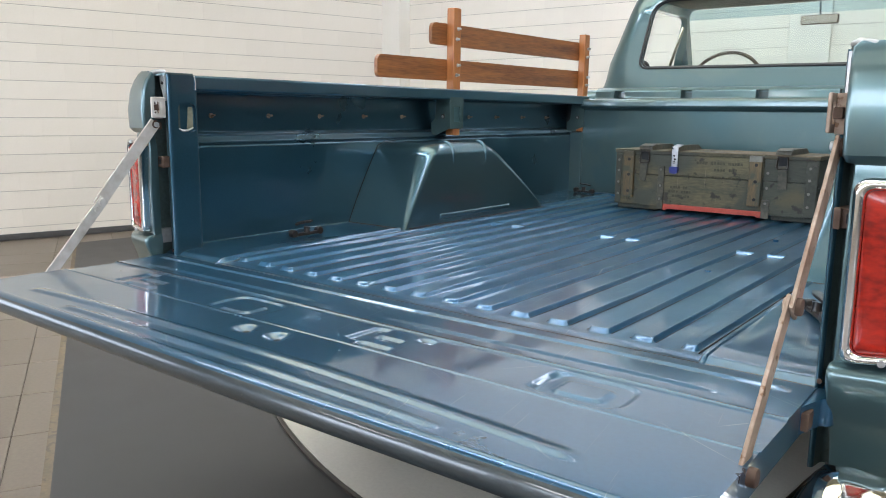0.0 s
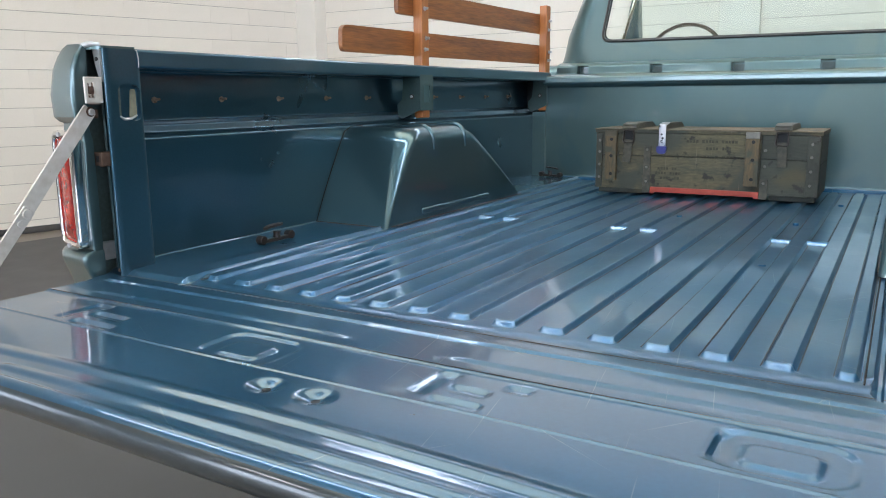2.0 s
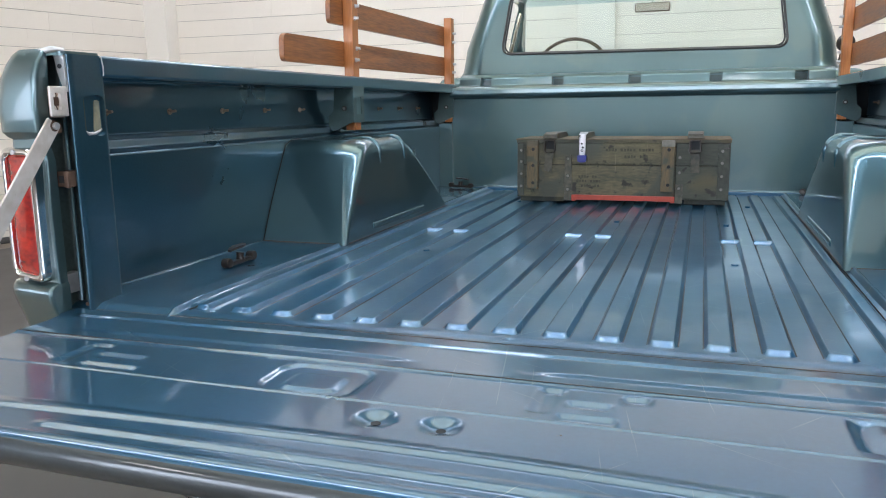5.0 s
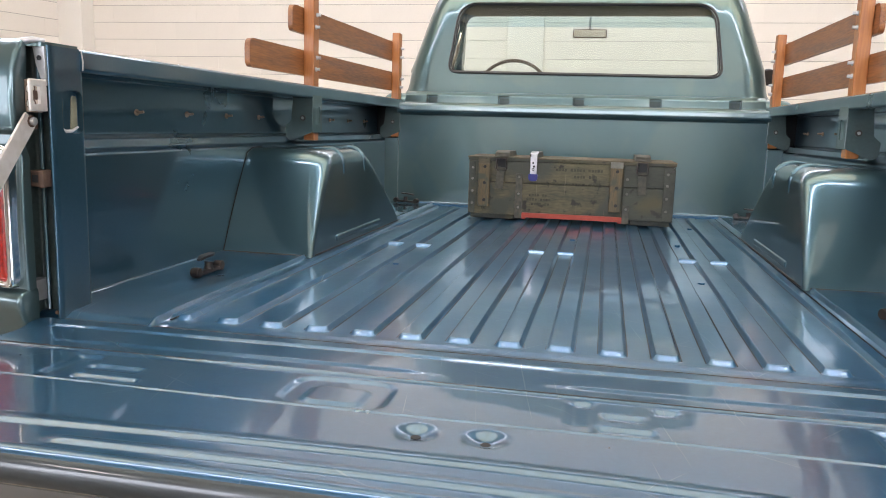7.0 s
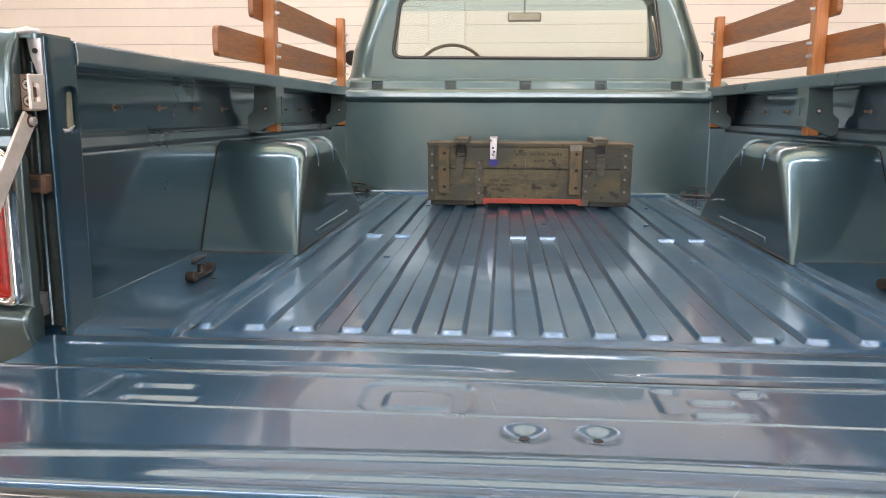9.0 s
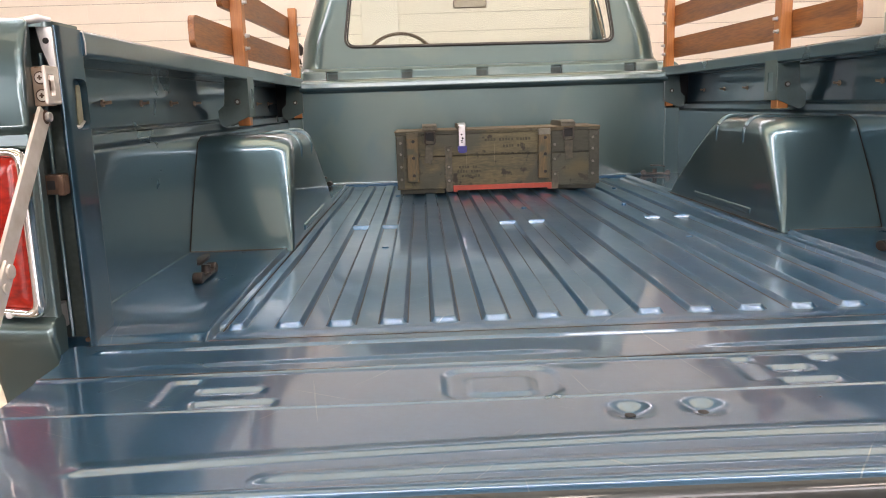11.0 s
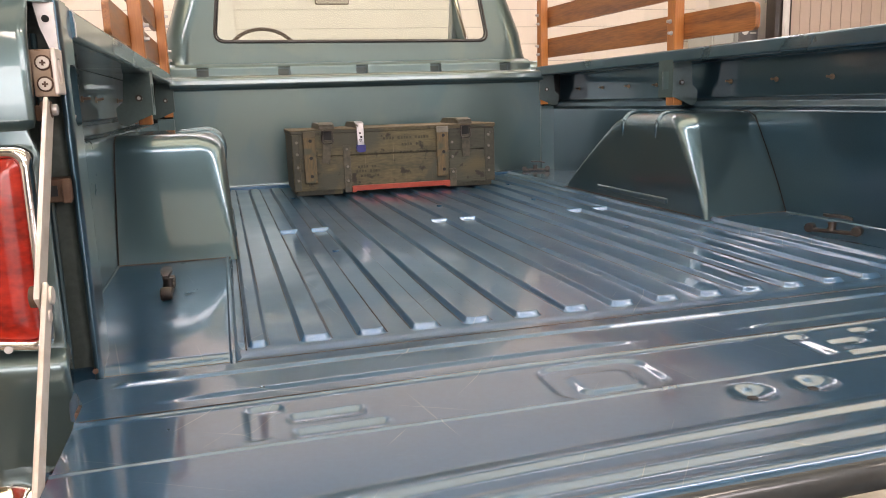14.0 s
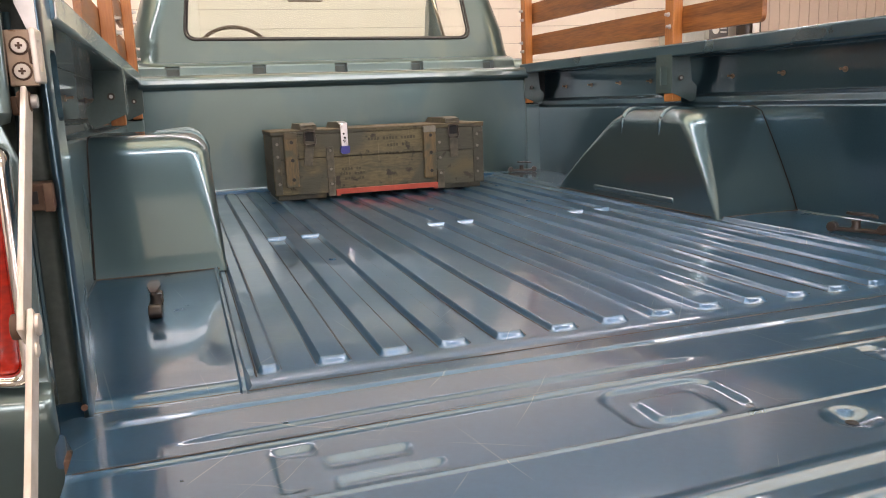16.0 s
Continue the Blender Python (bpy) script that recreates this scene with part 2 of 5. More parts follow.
RAWWOOD = mat("rubbed_batten_wood", (0.15, 0.098, 0.040), (0.052, 0.048, 0.028), rough=0.65, scale=9, fine=60, stretch=(3, 3, 0.6), bump=0.4, patch=((0.050, 0.052, 0.034), 14.0, 0.54))
RED = mat("red_painted_wood", (0.36, 0.055, 0.03), (0.27, 0.036, 0.022), rough=0.5, scale=20, bump=0.15)
BLUE = mat("blue_plastic", (0.02, 0.03, 0.22), (0.015, 0.02, 0.16), rough=0.35, scale=30, bump=0.02)
INK = mat("faded_black_ink", (0.034, 0.031, 0.021), (0.06, 0.053, 0.032), rough=0.8, scale=60, bump=0)
WALLPAINT = mat("cream_painted_block", (0.735, 0.665, 0.575), (0.70, 0.63, 0.54), rough=0.6, scale=2.2, fine=90, bump=0.12, vary=0.02)
MORTAR = mat("painted_joint", (0.44, 0.39, 0.33), (0.34, 0.30, 0.26), rough=0.8, scale=8, bump=0.2)
PLASTER = mat("cream_painted_plaster", (0.72, 0.665, 0.585), (0.69, 0.635, 0.555), rough=0.6, scale=3, fine=70, bump=0.1)
PLINTH = mat("dark_grey_plinth_paint", (0.07, 0.065, 0.062), (0.05, 0.047, 0.045), rough=0.6, scale=6, bump=0.1)
TILE = mat("worn_beige_floor_tile", (0.185, 0.147, 0.112), (0.148, 0.118, 0.09), rough=0.42, scale=3, fine=70, bump=0.1, vary=0.06, speck=(0.24, 0.20, 0.16), speck_at=0.66)
GROUT = mat("dark_floor_joint", (0.125, 0.10, 0.078), (0.10, 0.08, 0.062), rough=0.85, scale=20)
TAPE = mat("worn_yellow_edge_paint", (0.22, 0.165, 0.10), (0.15, 0.12, 0.085), rough=0.7, scale=9, fine=60, bump=0.1, speck=(0.13, 0.105, 0.08), speck_at=0.55)
MAT = mat("dark_grey_floor_mat", (0.060, 0.057, 0.055), (0.047, 0.045, 0.044), rough=0.55, scale=5, fine=400, bump=0.1)
DISC = mat("pale_turntable_floor", (0.62, 0.58, 0.50), (0.54, 0.50, 0.43), rough=0.35, scale=2, fine=80, bump=0.05)
PANEL = mat("beige_wall_panel", (0.60, 0.48, 0.40), (0.56, 0.45, 0.375), rough=0.5, scale=3, bump=0.05, vary=0.03)
GREYGREEN = mat("grey_green_cabinet_paint", (0.40, 0.42, 0.38), (0.36, 0.38, 0.345), rough=0.45, scale=6, bump=0.03)
SIGNGREY = mat("grey_sign_board", (0.16, 0.16, 0.165), (0.13, 0.13, 0.135), rough=0.5, scale=10, bump=0.02)
WHITE = mat("white_paint", (0.80, 0.80, 0.78), (0.76, 0.76, 0.74), rough=0.5, scale=8, bump=0.03)
GREYWALL = mat("grey_painted_wall", (0.13, 0.125, 0.12), (0.10, 0.097, 0.093), rough=0.6, scale=2, fine=60, bump=0.1)
CEIL = mat("pale_ceiling_sheet", (0.42, 0.37, 0.24), (0.36, 0.315, 0.20), rough=0.7, scale=2, bump=0.05)
TUBE = glow("warm_white_lamp", (1.0, 0.95, 0.84), 25.0)
SKYGLOW = glow("daylight_sky", (0.90, 0.96, 1.0), 4.0)
ROOFLIGHT = glow("translucent_roof_light", (0.92, 0.97, 1.0), 26.0)
WARMLIGHT = glow("warm_translucent_roof_light", (1.0, 0.80, 0.40), 3.0)
REAR_GLOW = glow("dim_glowing_cream_ceiling", (1.0, 0.95, 0.74), 1.1)
# glow that stands in for a bright cream ceiling
OVERHEAD = glow("glowing_cream_ceiling", (1.0, 0.93, 0.64), 3.5)
FRONTLIGHT = glow("wide_translucent_roof_light", (0.92, 0.97, 1.0), 15.0)
TYRE = mat("tyre_rubber", (0.02, 0.02, 0.02), (0.03, 0.03, 0.03), rough=0.8, scale=20, bump=0.2)

# ---- mesh helpers ----


def empty(name, at, label, category, group="", kind=""):
    ob = new(name)
    ob.location = at
    ob.empty_display_size = 0.1
    return tagged(ob, label, category, group, kind)


def world_of(ob):
    m = ob.matrix_basis.copy()
    return world_of(ob.parent) @ ob.matrix_parent_inverse @ m if ob.parent else m


def attach(ob, parent):
    """Parents ob, whose mesh is in world metres, leaving it in place."""
    ob.parent = parent
    ob.matrix_parent_inverse = world_of(parent).inverted()
    return ob


def mesh_of(name, verts, faces, smooth=40):
    me = bpy.data.meshes.new(name)
    me.from_pydata([tuple(v) for v in verts], [], faces)
    me.update()
    if smooth:
        me.polygons.foreach_set("use_smooth", [True] * len(me.polygons))
        me.set_sharp_from_angle(angle=radians(smooth))
    return me


def level(ob):
    """Keeps flat faces flat beside rounded edges."""
    mod = ob.modifiers.new("level", "WEIGHTED_NORMAL")
    mod.keep_sharp, mod.weight = True, 90


def part(name, shape, material, parent=None, label="", smooth=40, category="", kind="", group=""):
    """Links a bmesh, a mesh or (verts, faces) as one object, under parent if given."""
    if isinstance(shape, bmesh.types.BMesh):
        me = bpy.data.meshes.new(name)
        bmesh.ops.recalc_face_normals(shape, faces=shape.faces)
        shape.to_mesh(me)
        shape.free()
        if smooth:
            me.polygons.foreach_set("use_smooth", [True] * len(me.polygons))
            me.set_sharp_from_angle(angle=radians(smooth))
    elif isinstance(shape, tuple):
        me = mesh_of(name, *shape, smooth=smooth)
    else:
        me = shape
    if not me.materials:
        me.materials.append(material)
    ob = new(name, me)
    if smooth and isinstance(shape, bmesh.types.BMesh) and parent is not None:
        level(ob)
    if parent is not None:
        attach(ob, parent)
    return tagged(ob, label, category, group, kind)


def box(x0, x1, y0, y1, z0, z1, bev=0.003, seg=2, bm=None):
    own = bmesh.new()
    bmesh.ops.create_cube(own, size=1, matrix=Matrix.Translation(((x0 + x1) / 2, (y0 + y1) / 2, (z0 + z1) / 2)) @ Matrix.Diagonal((abs(x1 - x0), abs(y1 - y0), abs(z1 - z0), 1)))
    if bev:
        bmesh.ops.bevel(own, geom=own.edges[:], offset=bev, segments=seg, affect="EDGES", profile=0.5)
    return merge(bm, own)


def merge(bm, own):
    if bm is None:
        return own
    me = bpy.data.meshes.new("tmp")
    own.to_mesh(me)
    own.free()
    bm.from_mesh(me)
    bpy.data.meshes.remove(me)
    return bm


def fillet(pts, r, closed=True, seg=4):
    """Rounds the corners of a 2D line. r: one radius, or one a corner."""
    n, out = len(pts), []
    rs = r if isinstance(r, (list, tuple)) else [r] * n
    for i, p in enumerate(pts):
        p = Vector(p)
        if rs[i] <= 0 or (not closed and i in (0, n - 1)):
            out.append(p)
            continue
        a, b = Vector(pts[i - 1]) - p, Vector(pts[(i + 1) % n]) - p
        k = min(rs[i], a.length * 0.49, b.length * 0.49)
        pa, pb = p + a.normalized() * k, p + b.normalized() * k
        for j in range(seg + 1):
            t = j / seg
            out.append(pa * (1 - t) ** 2 + p * 2 * t * (1 - t) + pb * t * t)
    return [tuple(v) for v in out]


def place2(axis, p, d):
    return {"x": (d, p[0], p[1]), "y": (p[0], d, p[1]), "z": (p[0], p[1], d)}[axis]


def prism(axis, pts, d0, d1, bm=None, closed=True):
    """Extrudes a 2D outline along an axis. The outline is (y, z), (x, z) or (x, y)."""
    own = bmesh.new()
    lo = [own.verts.new(place2(axis, p, d0)) for p in pts]
    hi = [own.verts.new(place2(axis, p, d1)) for p in pts]
    n = len(pts)
    for i in range(n if closed else n - 1):
        j = (i + 1) % n
        own.faces.new((lo[i], lo[j], hi[j], hi[i]))
    if closed:
        own.faces.new(lo)
        own.faces.new(hi)
    bmesh.ops.recalc_face_normals(own, faces=own.faces)
    return merge(bm, own)


def loft(rings, caps=True, closed=True):
    verts, faces, n = [], [], len(rings[0])
    for ring in rings:
        verts += ring
    for k in range(len(rings) - 1):
        for i in range(n if closed else n - 1):
            j = (i + 1) % n
            faces.append((k * n + i, k * n + j, (k + 1) * n + j, (k + 1) * n + i))
    if caps:
        faces += [tuple(range(n))[::-1], tuple(range((len(rings) - 1) * n, len(rings) * n))]
    bm = bmesh.new()
    vs = [bm.verts.new(v) for v in verts]
    for f in faces:
        bm.faces.new([vs[i] for i in f])
    bmesh.ops.recalc_face_normals(bm, faces=bm.faces)
    return bm


def tube(path, r, seg=10, caps=True):
    path = [Vector(p) for p in path]
    rings = []
    side = Vector((0, 0, 1))
    for i, p in enumerate(path):
        d = (path[min(i + 1, len(path) - 1)] - path[max(i - 1, 0)]).normalized()
        if abs(d.dot(side)) > 0.95:
            side = Vector((1, 0.13, 0))
        u = d.cross(side).normalized()
        v = d.cross(u).normalized()
        rr = r[i] if isinstance(r, (list, tuple)) else r
        rings.append([tuple(p + (u * math.cos(a) + v * math.sin(a)) * rr) for a in (2 * math.pi * k / seg for k in range(seg))])
    return loft(rings, caps)


def bar(p, q, wide, thick, normal, bev=0.001):
    """A flat bar from p to q; normal: the way that its broad side faces."""
    p, q, nrm = Vector(p), Vector(q), Vector(normal).normalized()
    d = q - p
    y = d.normalized()
    x = y.cross(nrm).normalized()
    z = x.cross(y)
    bm = box(-wide / 2, wide / 2, 0, d.length, -thick / 2, thick / 2, bev)
    m = Matrix((x, y, z)).transposed().to_4x4()
    m.translation = p
    bmesh.ops.transform(bm, matrix=m, verts=bm.verts)
    return bm


def disc(at, way, r, depth, seg=16, bev=0.0, r2=None):
    """A short round bar from at, along way."""
    bm = bmesh.new()
    bmesh.ops.create_cone(bm, cap_ends=True, segments=seg, radius1=r, radius2=r if r2 is None else r2, depth=depth)
    if bev:
        bmesh.ops.bevel(bm, geom=[e for e in bm.edges if len(e.link_faces) == 2 and max(len(f.verts) for f in e.link_faces) > 4], offset=bev, segments=2, affect="EDGES", profile=0.5)
    way = Vector(way).normalized()
    m = way.to_track_quat("Z", "Y").to_matrix().to_4x4()
    m.translation = Vector(at) + way * depth / 2
    bmesh.ops.transform(bm, matrix=m, verts=bm.verts)
    return bm


def ring_round(cx, cy, hx, hy, r, seg=5):
    pts = []
    for sx, sy, a0 in ((1, 1, 0), (-1, 1, 90), (-1, -1, 180), (1, -1, 270)):
        for k in range(seg + 1):
            a = radians(a0 + 90 * k / seg)
            pts.append((cx + sx * (hx - r) + r * math.cos(a), cy + sy * (hy - r) + r * math.sin(a)))
    return pts


def sheet(xs, ys, z):
    """A stamped sheet: the height z(x, y) over a grid."""
    X, Y = np.meshgrid(np.array(xs), np.array(ys), indexing="ij")
    Z = z(X, Y)
    nx, ny = X.shape
    verts = list(zip(X.ravel().tolist(), Y.ravel().tolist(), Z.ravel().tolist()))
    faces = [(i * ny + j, (i + 1) * ny + j, (i + 1) * ny + j + 1, i * ny + j + 1) for i in range(nx - 1) for j in range(ny - 1)]
    return verts, faces


def step(v, a, b):
    t = np.clip((v - a) / (b - a), 0, 1)
    return t * t * (3 - 2 * t)


def cut(ob, cutters):
    """Takes the cutters' volumes out of ob's mesh."""
    tools = []
    ob.modifiers.clear()
    for bm in cutters:
        me = bpy.data.meshes.new("cutter")
        bmesh.ops.recalc_face_normals(bm, faces=bm.faces)
        bm.to_mesh(me)
        bm.free()
        tool = new("cutter", me)
        tools.append(tool)
        mod = ob.modifiers.new("cut", "BOOLEAN")
        mod.operation, mod.object, mod.solver = "DIFFERENCE", tool, "EXACT"
    bpy.context.view_layer.update()
    me = bpy.data.meshes.new_from_object(ob.evaluated_get(bpy.context.evaluated_depsgraph_get()))
    ob.modifiers.clear()
    ob.data = me
    for tool in tools:
        bpy.data.objects.remove(tool)
    me.polygons.foreach_set("use_smooth", [True] * len(me.polygons))
    me.set_sharp_from_angle(angle=radians(35))
    level(ob)
    return ob

# ---- the hall ----
COURSE, BLOCK, PHASE, TOP = 0.163, 0.44, 0.112, 4.3


def block_mesh(w, h):
    bm = box(0.0002, w - 0.0002, -0.004, 0.02, 0.0024, h - 0.0024, 0)
    bmesh.ops.bevel(bm, geom=[e for e in bm.edges if abs(e.verts[0].co.x - e.verts[1].co.x) > 0.1], offset=0.0018, segments=1, affect="EDGES")
    bmesh.ops.delete(bm, geom=[f for f in bm.faces if f.calc_center_median().y > 0.019], context="FACES")
    return bm


def block_wall(name, at, angle, length, near, label):
    """A painted block wall along its own x, seen from its -y side. near: the stretch of x whose blocks are parts."""
    root = part(name, box(0, length, 0.0, 0.24, 0, TOP, 0), MORTAR, None, label, 0, "wall", "structure")
    root.matrix_basis = pose(*at, 0, 0, angle)
    bm = block_mesh(BLOCK, COURSE)
    me = bpy.data.meshes.new("block")
    bmesh.ops.recalc_face_normals(bm, faces=bm.faces)
    bm.to_mesh(me)
    bm.free()
    me.materials.append(WALLPAINT)
    rest = bmesh.new()
    k, z = 0, PHASE - COURSE
    while z < TOP:
        x = -(0.0, 0.22)[k % 2]
        while x < length:
            if 0 <= x and x + BLOCK <= length and 0 <= z < near[2] and near[0] <= x <= near[1] and z >= near[3]:
                b = new("block", me)
                b.parent = root
                b.location = (x, 0, z)
                b.rotation_euler = (random.uniform(-0.003, 0.003), 0, random.uniform(-0.002, 0.002))
            else:
                x0, x1, z0, z1 = max(x, 0), min(x + BLOCK, length), max(z, 0), min(z + COURSE, TOP)
                if x1 - x0 > 0.02 and z1 - z0 > 0.02:
                    vs = [rest.verts.new(p) for p in ((x0 + 0.0006, -0.004, z0 + 0.003), (x1 - 0.0006, -0.004, z0 + 0.003), (x1 - 0.0006, -0.004, z1 - 0.003), (x0 + 0.0006, -0.004, z1 - 0.003),
                                                      (x0 + 0.001, 0.004, z0 + 0.002), (x1 - 0.001, 0.004, z0 + 0.002), (x1 - 0.001, 0.004, z1 - 0.002), (x0 + 0.001, 0.004, z1 - 0.002))]
                    for f in ((0, 1, 2, 3), (4, 5, 1, 0), (5, 6, 2, 1), (6, 7, 3, 2), (7, 4, 0, 3)):
                        rest.faces.new([vs[i] for i in f])
            x += BLOCK
        k, z = k + 1, z + COURSE
    me2 = bpy.data.meshes.new("far_blocks")
    bmesh.ops.recalc_face_normals(rest, faces=rest.faces)
    rest.to_mesh(me2)
    rest.free()
    me2.materials.append(WALLPAINT)
    far = new("far_blocks", me2)
    far.parent = root
    far["kind"] = "stuff"
    return root


WEST = 15.0
WLEN = 8.6
wx, wy = math.sin(radians(WEST)), math.cos(radians(WEST))
floor = part("floor", box(-11, 9, -9, 7, -0.12, -0.006, 0), GROUT, None, "worn beige tiled floor of a showroom hall", 0, "floor", "structure")
mat_strip = part("floor_mat", prism("z", [(-5.6, 2.13), (-0.6, -0.55), (0.6, -1.4), (4.5, -1.4), (5.5, 4.5), (-5.2, 4.9)], -0.004, 0.004), MAT, None, "dark grey mat laid over the tiled floor", 0, "mat", "structure")

edge = Vector((5.0, -2.68)).normalized()
out = Vector((-edge.y, edge.x)) * -1
strip = [Vector((-5.6, 2.13)), Vector((-0.6, -0.55))]
part("trim", prism("z", [tuple(strip[0]), tuple(strip[1]), tuple(strip[1] + out * 0.028), tuple(strip[0] + out * 0.028)], -0.003, 0.002), TAPE, None, "worn yellowish line along the edge of the mat", 0, "floor line", "structure")

# turntable under the truck
turntable = empty("turntable", (0.35, 3.2, 0.004), "pale round turntable flush in the dark floor mat, under the pickup", "turntable")
part("plate", disc((0.35, 3.2, 0.002), (0, 0, 1), 2.99, 0.012, 128), DISC, turntable, "pale worn plate")
rim = [[(0.35 + r * math.cos(a), 3.2 + r * math.sin(a), z) for a in (2 * math.pi * k / 128 for k in range(128))] for r, z in ((2.992, 0.004), (2.992, 0.013), (3.008, 0.013), (3.008, 0.004))]
part("rim", loft(rim, caps=False), BLACK, turntable, "thin black rim")

wall_west = block_wall("wall_west", (-5.16 - WLEN * wx, 5.79 - WLEN * wy, 0), 90 - WEST, WLEN, (2.3, 8.2, 2.75, 0.1), "cream painted block wall with thin dark joints")
wall_north = block_wall("wall_north", (-4.92, 5.89, 0), 2.3, 9.2, (0.0, 8.9, 2.7, 1.2), "cream painted block wall behind the pickup")
part("column", box(-5.3, -4.915, 5.70, 6.1, 0, TOP, 0.006), PLASTER, None, "cream painted corner column between block walls", 40, "column", "structure")
part("pilaster", box(-0.765, -0.435, 6.02, 6.2, 0, TOP, 0.006), PLASTER, None, "cream painted pilaster on the block wall", 40, "column", "structure")
bm = box(0, WLEN, -0.025, 0.0, 0, 0.055, 0.003)
plinth = part("baseboard", bm, PLINTH, None, "dark grey painted low plinth along the block wall", 40, "plinth", "structure")
plinth.matrix_basis = pose(-5.16 - WLEN * wx, 5.79 - WLEN * wy, 0, 0, 0, 90 - WEST)

# east end: post, panelled wall
part("wall_pier", box(4.49, 5.0, 5.72, 6.4, 0, TOP, 0.006), PLASTER, None, "beige painted wall pier beside a dark door frame", 40, "wall", "structure")
door_frame = part("door_frame", box(4.39, 4.57, 5.17, 5.3, 0, 3.0, 0.006), BLACK, None, "dark steel door frame post", 40, "door frame", "structure")
part("door_post", box(4.46, 4.51, 5.115, 5.165, 0, 3.0, 0.012, 3), WHITE, None, "white painted steel post beside the door frame", 40, "post", "structure")
wall_east = part("wall_east", box(4.58, 9.0, 5.24, 5.5, 0, TOP, 0), MORTAR, None, "beige wall clad in vertical panels", 0, "wall", "structure")
panel_me = None
for i in range(30):
    x = 4.59 + 0.118 * i
    if panel_me is None:
        bm = box(0.003, 0.115, -0.012, 0.0, 0.02, TOP - 0.05, 0.003, 1)
        panel_me = part("panel", bm, PANEL, wall_east).data
        wall_east.children[0].location.x, wall_east.children[0].location.y = x, 5.238
        wall_east.children[0].matrix_parent_inverse = Matrix()
    else:
        p = new("panel", panel_me)
        p.parent = wall_east
        p.location = (x, 5.238, 0)
# opening and glowing backdrop belong to the added east lamp
bm = box(9.0, 9.2, -9, -5.2, 0, TOP, 0)
for b in ((-5.2, -1.8, 0, 0.95), (-5.2, -1.8, 3.05, TOP), (-1.8, 7, 0, TOP)):
    box(9.0, 9.2, b[0], b[1], b[2], b[3], 0, bm=bm)
part("wall_right", bm, GREYWALL, None, "plain grey hall wall around a wide unseen window", 0, "wall", "structure")
part("backdrop_east", box(9.9, 10.0, -6.5, -0.5, 0, 4, 0), SKYGLOW, None, "glowing backdrop outside the added east window", 0, "backdrop", "structure")
part("wall_back", box(-4.9, 9.0, 6.35, 6.55, 0, TOP, 0), PLASTER, None, "plain cream wall closing the hall", 0, "wall", "structure")
# the high opening is only for the added band lamp
bm = box(-11, -7.0, -8.3, -8.0, 0, TOP, 0)
for b in ((-3.6, -3.4, 0, TOP), (-3.4, 5.6, 0, 2.55), (-3.4, 5.6, 3.85, TOP), (5.6, 9.0, 0, TOP), (-7.0, -3.6, 3.05, TOP)):
    box(b[0], b[1], -8.3, -8.0, b[2], b[3], 0, bm=bm)
part("wall_south", bm, PLASTER, None, "plain cream hall wall with an open gate and an added window band", 0, "wall", "structure")
part("backdrop", box(-12, 10, -9.2, -9.1, -0.5, 5, 0), SKYGLOW, None, "bright daylight outside the gate and the added window band", 0, "backdrop", "structure")
bm = box(-8.3, -8.0, -8.0, -6.4, 0, TOP, 0)
for b in ((-6.4, -2.8, 0, 0.95), (-6.4, -2.8, 3.05, TOP), (-2.8, -2.3, 0, TOP)):
    box(-8.3, -8.0, b[0], b[1], b[2], b[3], 0, bm=bm)
part("wall_west_window", bm, GREYWALL, None, "plain grey hall wall around a wide unseen window", 0, "wall", "structure")
part("backdrop_west", box(-9.3, -9.2, -8.0, -2.3, 0, 4, 0), SKYGLOW, None, "bright daylight outside the wide window", 0, "backdrop", "structure")
part("wall_left", box(-11.2, -11, -9, 7, 0, TOP, 0), GREYWALL, None, "plain grey hall wall", 0, "wall", "structure")
part("ceiling", box(-11.2, 9.2, -9.2, 7, TOP, TOP + 0.15, 0), CEIL, None, "pale hall ceiling", 0, "ceiling", "structure")


def ceiling_light(x, y):
    ob = empty("ceiling_light", (x, y, TOP), "bright oblong ceiling lamp in a white housing under the ceiling", "ceiling light", "ceiling lights")
    part("housing", box(x - 0.30, x + 0.30, y - 0.75, y + 0.75, TOP - 0.10, TOP, 0.02, 3), WHITE, ob, "white housing")
    part("diffuser", prism("z", ring_round(x, y, 0.26, 0.70, 0.2), TOP - 0.115, TOP - 0.102), TUBE, ob, "glowing diffuser")
    return ob


def roof_light(x0, x1, y0, y1, glowing):
    ob = empty("roof_light", ((x0 + x1) / 2, (y0 + y1) / 2, TOP), "long glowing strip in the unseen hall ceiling", "roof light", "roof lights")
    part("frame", box(x0 - 0.06, x1 + 0.06, y0 - 0.06, y1 + 0.06, TOP - 0.03, TOP, 0.01), WHITE, ob, "white frame")
    part("sheet", box(x0, x1, y0, y1, TOP - 0.04, TOP - 0.031, 0), glowing, ob, "glowing sheet", 0)


roof_light(-4.5, 4.5, -0.08, 0.18, ROOFLIGHT)
# not a skylight: glowing strip in place of the pale ceiling overhead
roof_light(-4.5, 4.5, 0.90, 2.35, OVERHEAD)
# dim cream glow added behind the camera to lift rear-facing panels
roof_light(-4.5, 4.5, -3.2, -1.5, REAR_GLOW)
roof_light(-4.5, 4.5, 4.75, 5.08, FRONTLIGHT)
roof_light(5.0, 8.6, -1.0, 0.1, WARMLIGHT)

light0 = ceiling_light(-2.0, -5.7)
for lx, ly in ((0.80, -5.7), (3.4, -5.7), (-4.7, -5.7), (6.0, -5.7)):
    copy_thing(light0, pose(lx, ly, TOP))
# ---- the pickup ----
F = 0.735          # height of the load floor
